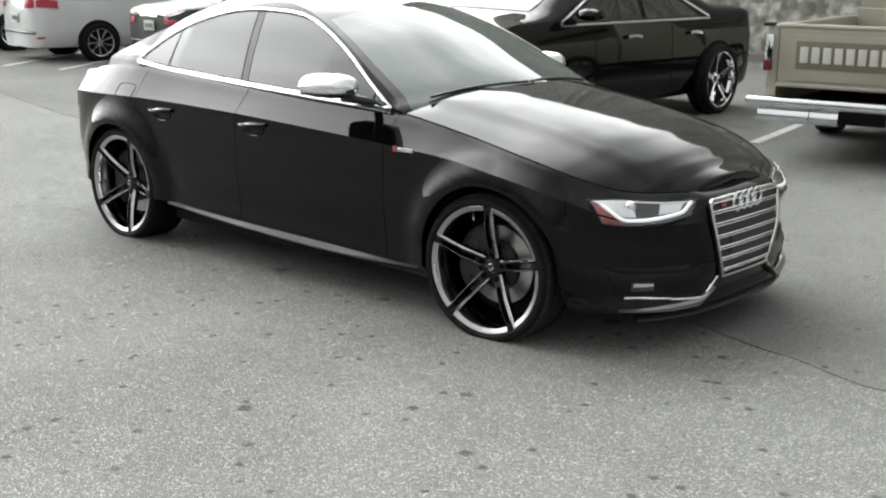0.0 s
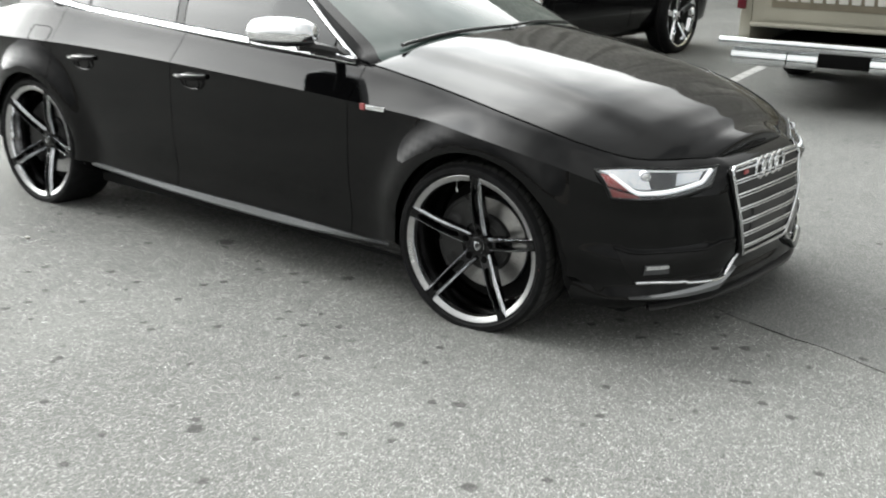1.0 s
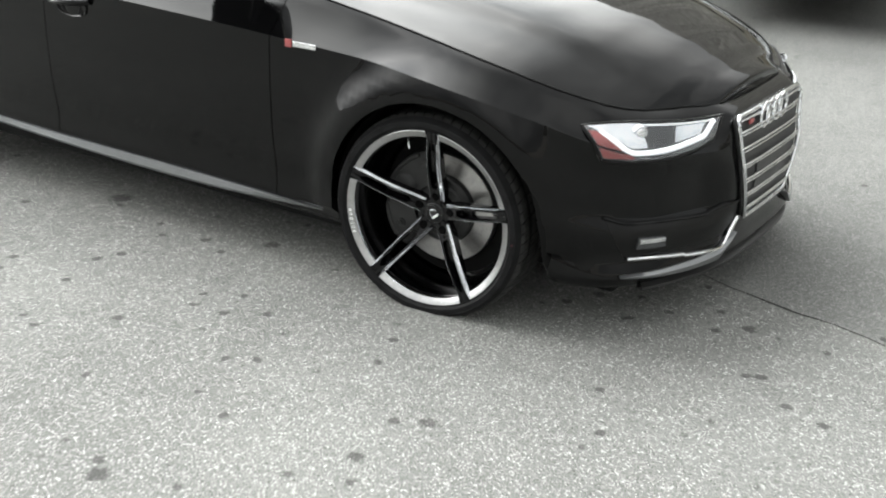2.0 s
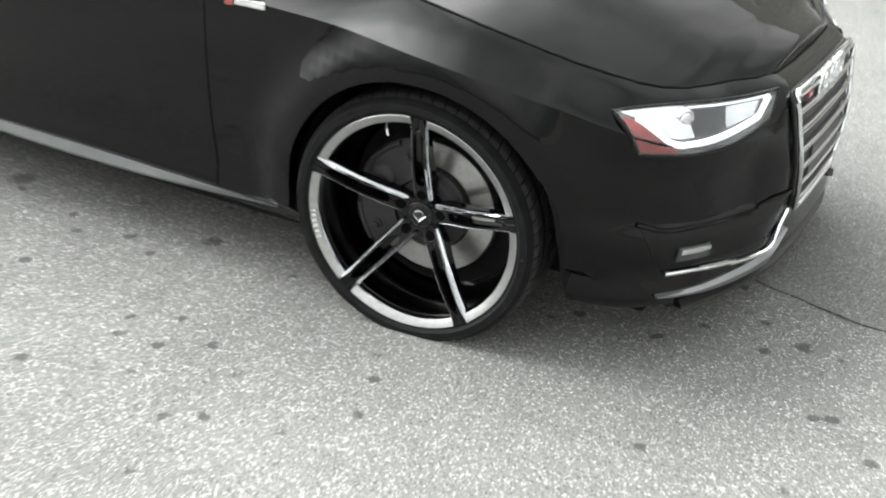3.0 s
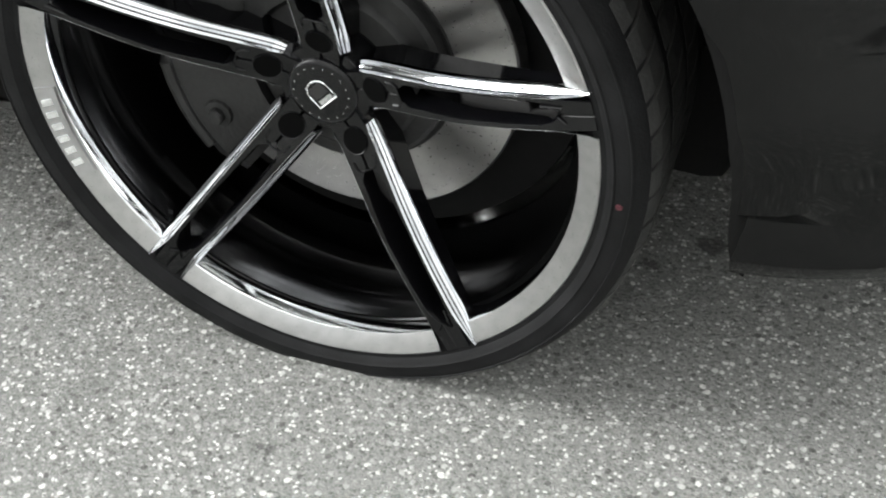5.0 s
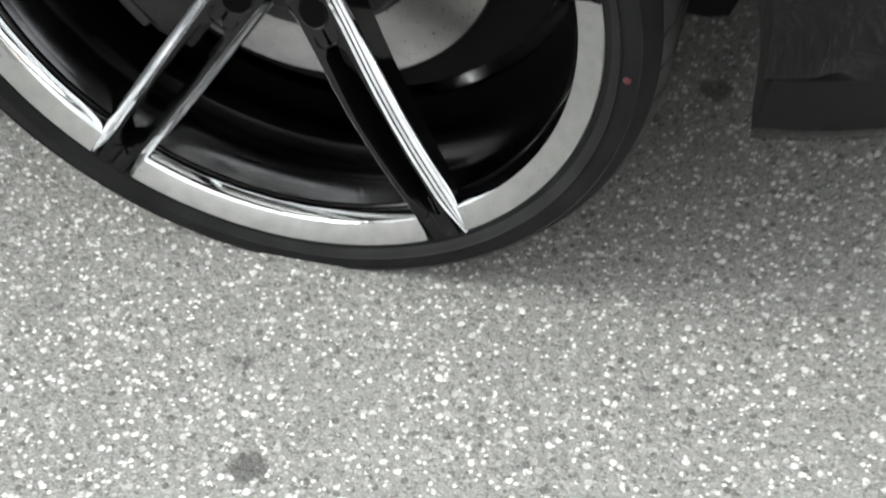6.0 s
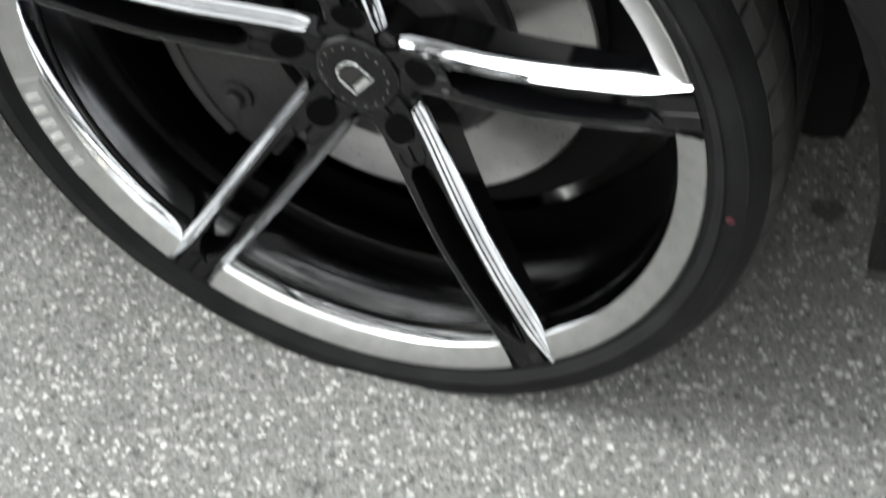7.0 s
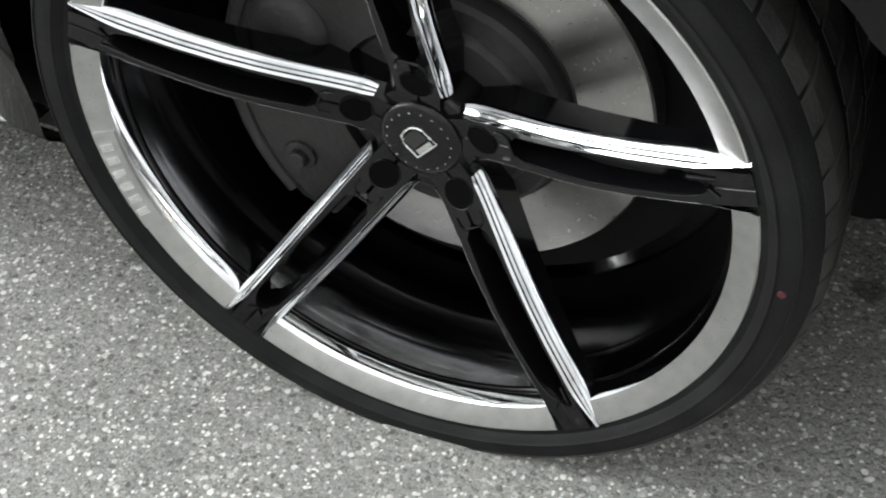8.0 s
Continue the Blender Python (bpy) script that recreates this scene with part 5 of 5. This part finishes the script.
for side in (1, -1):
    y = side * 0.9
    piece("window", link("window", *laid_patch([(1.20, y, 1.0), (1.78, y, 1.16), (1.78, y, 0.84), (0.98, y, 0.85)], 0.004, tree), TINT), black, "dark rear side window")
    piece("window", link("window", *laid_patch([(1.84, y, 1.16), (2.24, y, 1.14), (2.80, y, 0.86), (1.84, y, 0.84)], 0.004, tree), TINT), black, "dark front side window")
    piece("bright_strip", link("bright_strip", *tube(lay([(x, y, 0.805) for x in np.linspace(0.85, 2.85, 24)], 0.004, tree), 0.010, 6), CHROME), black, "chrome window strip")
    piece("bright_strip", link("bright_strip", *tube(lay([(x, y, z) for x, z in ((2.85, 0.82), (2.6, 0.99), (2.30, 1.15), (2.0, 1.19), (1.5, 1.17), (1.1, 1.0), (0.86, 0.84))], 0.004, tree), 0.009, 6), CHROME), black)
    for x in (1.10, 1.98):
        h = lay([(x - 0.09, y, 0.69), (x - 0.03, y, 0.70), (x + 0.03, y, 0.70), (x + 0.09, y, 0.695)], 0.016, tree)
        piece("door_handle", link("door_handle", *tube(h, 0.015, 8), CHROME), black, "chrome door handle")
    for x in (1.42, 2.45):
        piece("door_joint", link("door_joint", *tube(lay([(x, y, z) for z in np.linspace(0.24, 0.8, 10)], 0.0, tree), 0.003, 5), LINER), black)
    mv, mf = revolve([(0.0005, -0.09), (0.05, -0.08), (0.075, -0.03), (0.075, 0.03), (0.05, 0.08), (0.0005, 0.09)], 16)
    piece("mirror", link("mirror", [(2.66 + p[0] * 1.25, side * 0.86 + p[1], 0.855 + p[2] * 0.62) for p in mv], mf, BLACK_CAR), black, "black door mirror")
    for x in (0.72, 3.15):
        turn = Matrix.Rotation(math.pi if side > 0 else 0, 4, "Z")
        # black disc on the closed side, standing in for the shaded wheel opening
        piece("arch", link("arch", [Vector((x, side * 0.768, 0.29)) + Vector(p) for p in revolve([(0.001, -0.012), (0.300, -0.012), (0.310, 0.0), (0.310, 0.012), (0.001, 0.012)], 40)[0]], revolve([(0.001, -0.012), (0.300, -0.012), (0.310, 0.0), (0.310, 0.012), (0.001, 0.012)], 40)[1], LINER), black)
        simple_wheel(black, Matrix.Translation((x, side * 0.775, 0.285)) @ turn, 0.285, 0.17, 5, CHROME, 0.2, 0.262)
piece("windscreen", link("windscreen", *laid_patch([(2.25, -0.5, 1.2), (2.25, 0.5, 1.2), (3.0, 0.58, 0.9), (3.0, -0.58, 0.9)], 0.004, tree), SCREEN), black)
for side in (-1, 1):
    piece("tail_light", link("tail_light", *laid_patch([(0.0, side * 0.42, 0.70), (0.03, side * 0.62, 0.70), (0.03, side * 0.62, 0.60), (0.0, side * 0.42, 0.58)], 0.004, tree), RED_LENS), black)


def rear_dressing(root, tree, width, light, plate_z, lights_z, lower):
    """Tail lights, number plate with plain bars, bumper line and rear glass."""
    for side in (-1, 1):
        piece("tail_light", link("tail_light", *laid_patch([(light[0], side * light[1], lights_z[1]), (light[2], side * width, lights_z[1] - 0.01), (light[2], side * width, lights_z[0]), (light[0], side * light[1], lights_z[0])], 0.010, tree), RED_LENS), root, "red tail light")
    back = lay([(0, 0, plate_z)], 0.010, tree)[0]
    p = piece("number_plate", link("number_plate", *box(back.x - 0.006, back.x, -0.10, 0.10, plate_z - 0.05, plate_z + 0.05, 0.002), PLATE), root, "pale number plate with plain bars")
    for k in range(5):
        piece("bar", link("bar", *box(back.x - 0.008, back.x - 0.004, -0.075 + 0.033 * k, -0.055 + 0.033 * k, plate_z - 0.022, plate_z + 0.022), PLATE_INK, smooth=False), p)
    piece("bumper_line", link("bumper_line", *tube(lay([(0.0, y, lower) for y in np.linspace(-width * 0.9, width * 0.9, 16)], 0.003, tree), 0.014, 6), PLASTIC), root)


def van_like(name, label, at, paint, length, width, low, belt, tops, wheel_r, wheels_x, dark_low=True):
    root = thing(name, label, "van" if name == "minivan" else "car", at, "parked vehicles")
    v, f, _, _ = shell(length, width, low, belt, tops, 0.16)
    tree = tree_of(v, f)
    piece("body", link("body", v, f, paint, sharp=50), root)
    for side in (-1, 1):
        for x in wheels_x:
            turn = Matrix.Rotation(math.pi if side > 0 else 0, 4, "Z")
            # no opening is cut: a black disc gives the wheel well's shade
            av, af = revolve([(0.001, -0.008), (wheel_r * 1.13, -0.008), (wheel_r * 1.17, 0.0), (wheel_r * 1.17, 0.01), (0.001, 0.01)], 36)
            piece("arch", link("arch", [Vector((x, side * (width / 2 - 0.002), wheel_r * 1.03)) + Vector(p) for p in av], af, LINER), root)
            simple_wheel(root, Matrix.Translation((x, side * (width / 2 + 0.004), wheel_r)) @ turn, wheel_r, 0.12, 9, SATIN, 0.13)
    return root, tree


minivan, tree = van_like("minivan", "white minivan with red tail lights and silver wheels", Matrix.Translation((-13.4, 5.55, 0)) @ Matrix.Rotation(radians(80), 4, "Z") @ Matrix.Scale(1.5, 4) @ Matrix.Translation((-0.68, 0.52, 0)), WHITE_CAR, 3.1, 1.04, 0.15, 0.70, [(0, 0.50), (0.04, 0.72), (0.12, 0.95), (0.3, 1.08), (1.8, 1.10), (2.3, 0.74), (3.0, 0.62), (3.1, 0.5)], 0.195, (0.68, 2.45))
rear_dressing(minivan, tree, 0.53, (0.02, 0.30, 0.26), 0.44, (0.545, 0.635), 0.30)
piece("rear_window", link("rear_window", *laid_patch([(0.1, -0.40, 1.0), (0.1, 0.40, 1.0), (0.04, 0.45, 0.72), (0.04, -0.45, 0.72)], 0.004, tree), TINT), minivan)
for side in (-1, 1):
    piece("window", link("window", *laid_patch([(0.35, side * 0.7, 0.98), (2.0, side * 0.7, 0.98), (2.2, side * 0.7, 0.74), (0.30, side * 0.7, 0.76)], 0.004, tree), TINT), minivan)
    piece("door_rail", link("door_rail", *tube(lay([(x, side * 0.7, 0.655) for x in np.linspace(0.35, 1.3, 14)], 0.0, tree), 0.005, 5), PLASTIC), minivan, "sliding door rail")
    piece("reflector", link("reflector", *laid_patch([(0.02, side * 0.50, 0.255), (0.09, side * 0.6, 0.255), (0.09, side * 0.6, 0.235), (0.02, side * 0.50, 0.235)], 0.004, tree), RED_LENS), minivan)

grey, tree = van_like("car", "dark grey saloon car with red tail lights", Matrix.Translation((-10.35, 5.8, 0)) @ Matrix.Rotation(radians(85), 4, "Z") @ Matrix.Scale(1.4, 4) @ Matrix.Translation((-0.62, 0.55, 0)), GREY_CAR, 2.9, 1.10, 0.17, 0.62, [(0, 0.54), (0.06, 0.66), (0.5, 0.70), (0.95, 0.90), (1.6, 0.92), (2.2, 0.66), (2.8, 0.56), (2.9, 0.45)], 0.20, (0.62, 2.3))
rear_dressing(grey, tree, 0.55, (0.02, 0.30, 0.22), 0.48, (0.50, 0.60), 0.32)
piece("bright_strip", link("bright_strip", *tube(lay([(0.0, y, 0.575) for y in np.linspace(-0.16, 0.16, 8)], 0.010, tree), 0.010, 6), CHROME), grey)
piece("rear_window", link("rear_window", *laid_patch([(0.92, -0.36, 0.90), (0.92, 0.36, 0.90), (0.52, 0.44, 0.72), (0.52, -0.44, 0.72)], 0.004, tree), TINT), grey)

white, tree = van_like("car", "white car parked beside the minivan", Matrix.Translation((-16.1, 5.55, 0)) @ Matrix.Rotation(radians(80), 4, "Z") @ Matrix.Scale(1.48, 4) @ Matrix.Translation((-0.62, 0.575, 0)), WHITE_CAR, 3.0, 1.15, 0.16, 0.66, [(0, 0.5), (0.06, 0.75), (0.3, 0.92), (1.7, 0.94), (2.2, 0.68), (2.9, 0.56), (3.0, 0.45)], 0.205, (0.62, 2.4))
rear_dressing(white, tree, 0.57, (0.02, 0.32, 0.22), 0.44, (0.52, 0.60), 0.30)

# old pickup truck, tailgate to the lot
PX0, PX1, PY = -1.185, 0.035, 3.40
truck = thing("pickup_truck", "old beige pickup truck with chrome rear bumper and brown tailgate stripe", "truck", Matrix.Translation((-1.62, 4.32, 0)) @ Matrix.Rotation(radians(10), 4, "Z") @ Matrix.Scale(1.29, 4) @ Matrix.Translation((1.35, -3.25, 0)), "parked vehicles")


def rounded(x0, x1, y0, y1, z0, z1, r):
    return box(x0, x1, y0, y1, z0, z1, r)


gate = piece("tailgate", link("tailgate", *rounded(PX0 + 0.02, PX1 - 0.02, PY, PY + 0.045, 0.490, 0.868, 0.006), BEIGE, sharp=30), truck, "beige tailgate with raised panel")
piece("top_rail", link("top_rail", *tube([(PX0 + 0.015, PY + 0.01, 0.872), (PX1 - 0.015, PY + 0.01, 0.872)], 0.017, 10), BEIGE), gate)
piece("panel", link("panel", *rounded(PX0 + 0.095, PX1 - 0.095, PY - 0.010, PY + 0.01, 0.527, 0.820, 0.006), BEIGE, sharp=30), gate)
piece("stripe", link("stripe", *rounded(PX0 + 0.135, PX1 - 0.135, PY - 0.014, PY - 0.004, 0.602, 0.783, 0.003), BROWN, sharp=30), gate, "brown band")
for k in range(9):
    x = PX0 + 0.162 + k * 0.0725
    piece("bar", link("bar", *rounded(x, x + 0.052, PY - 0.018, PY - 0.010, 0.645, 0.745, 0.004), WHITE_LETTER, sharp=30), gate, "pale raised bar")
piece("lower_rail", link("lower_rail", *tube([(PX0 + 0.015, PY - 0.002, 0.497), (PX1 - 0.015, PY - 0.002, 0.497)], 0.014, 8), BEIGE), gate)
for x0, x1, s in ((PX0 - 0.055, PX0 + 0.018, 1), (PX1 - 0.018, PX1 + 0.055, -1)):
    piece("bed_side", link("bed_side", *rounded(x0, x1, PY + 0.005, PY + 2.05, 0.34, 0.876, 0.016), BEIGE, sharp=30), truck)
    xc = (x0 + x1) / 2 - s * 0.020
    lamp = piece("tail_lamp", link("tail_lamp", *rounded(xc - 0.028, xc + 0.028, PY - 0.022, PY + 0.02, 0.60, 0.82, 0.02), CHROME, sharp=40), truck, "chrome tail lamp housing")
    piece("lens", link("lens", *rounded(xc - 0.030, xc + 0.026, PY - 0.030, PY - 0.012, 0.585, 0.655, 0.012), DARK_LENS), lamp, "dark red lens")
    piece("rail_cap", link("rail_cap", *rounded(xc - 0.05, xc + 0.02, PY - 0.01, PY + 0.05, 0.868, 0.892, 0.006), PLASTIC), truck)
piece("bed_floor", link("bed_floor", *rounded(PX0 + 0.02, PX1 - 0.02, PY + 0.05, PY + 2.03, 0.55, 0.58, 0.004), BED), truck)
piece("bed_front", link("bed_front", *rounded(PX0 + 0.02, PX1 - 0.02, PY + 1.98, PY + 2.05, 0.55, 0.93, 0.01), BEIGE), truck)
piece("cab", link("cab", *[(lambda v, f: ([(x if z < 0.9 else PX0 + 0.6 + (x - PX0 - 0.6) * 0.86, y if z < 0.9 else y + (0.10 if y < PY + 2.5 else -0.35), z) for x, y, z in v], f))(*rounded(PX0 - 0.05, PX1 + 0.05, PY + 2.08, PY + 3.35, 0.34, 1.42, 0.03))][0], BEIGE, sharp=30), truck)
piece("rear_window", link("rear_window", *rounded(PX0 + 0.15, PX1 - 0.15, PY + 2.155, PY + 2.165, 1.0, 1.30, 0.002), TINT), truck)
piece("bonnet", link("bonnet", *rounded(PX0 - 0.05, PX1 + 0.05, PY + 3.3, PY + 4.7, 0.34, 0.93, 0.04), BEIGE, sharp=30), truck)
bump = piece("rear_bumper", link("rear_bumper", *rounded(PX0 - 0.135, PX1 + 0.15, PY - 0.15, PY - 0.07, 0.366, 0.425, 0.020), BUMPER, sharp=60), truck, "chrome rear bumper")
for x0, x1 in ((-1.232, -0.905), (-0.898, -0.722), (-0.425, 0.19)):
    drop = [(x0, PY - 0.10, 0.262), (x0, PY - 0.135, 0.272), (x0, PY - 0.150, 0.300), (x0, PY - 0.135, 0.345), (x0, PY - 0.10, 0.366)]
    rows = [[(x, y, z) for _, y, z in drop] for x in np.linspace(x0, x1, 6)]
    v, f = grid(rows, close_v=True)
    piece("bumper_drop", link("bumper_drop", v, f + [tuple(range(5)), tuple(range(25, 30))], BUMPER, sharp=50), bump, "bright chrome bumper drop")
piece("chassis", link("chassis", *rounded(PX0 + 0.1, PX1 - 0.1, PY + 0.05, PY + 4.4, 0.26, 0.40, 0.01), LINER), truck)
for y in (PY + 1.55, PY + 3.75):
    simple_wheel(truck, Matrix.Translation((PX0 - 0.03, y, 0.27)) @ Matrix.Rotation(radians(-90), 4, "Z"), 0.27, 0.16, 5, SATIN)
    simple_wheel(truck, Matrix.Translation((PX1 + 0.03, y, 0.27)) @ Matrix.Rotation(radians(90), 4, "Z"), 0.27, 0.16, 5, SATIN)


# loose pebbles on the asphalt
pebble_seed = random.Random(9)
for x, y, r in ((-2.25, -1.35, 0.014), (-2.19, -1.31, 0.007), (0.31, 1.32, 0.010)):
    bm = bmesh.new()
    bmesh.ops.create_icosphere(bm, subdivisions=2, radius=r)
    for q in bm.verts:
        q.co *= pebble_seed.uniform(0.82, 1.1)
        q.co.z = q.co.z * 0.55 + r * 0.5
    me = bpy.data.meshes.new("pebble")
    bm.to_mesh(me)
    bm.free()
    me.materials.append(WHITE_LETTER)
    stone = tagged(new("pebble", me), "small pale pebble lying on the asphalt", "pebble", "loose pebbles")
    stone.location = (x, y, 0.0)
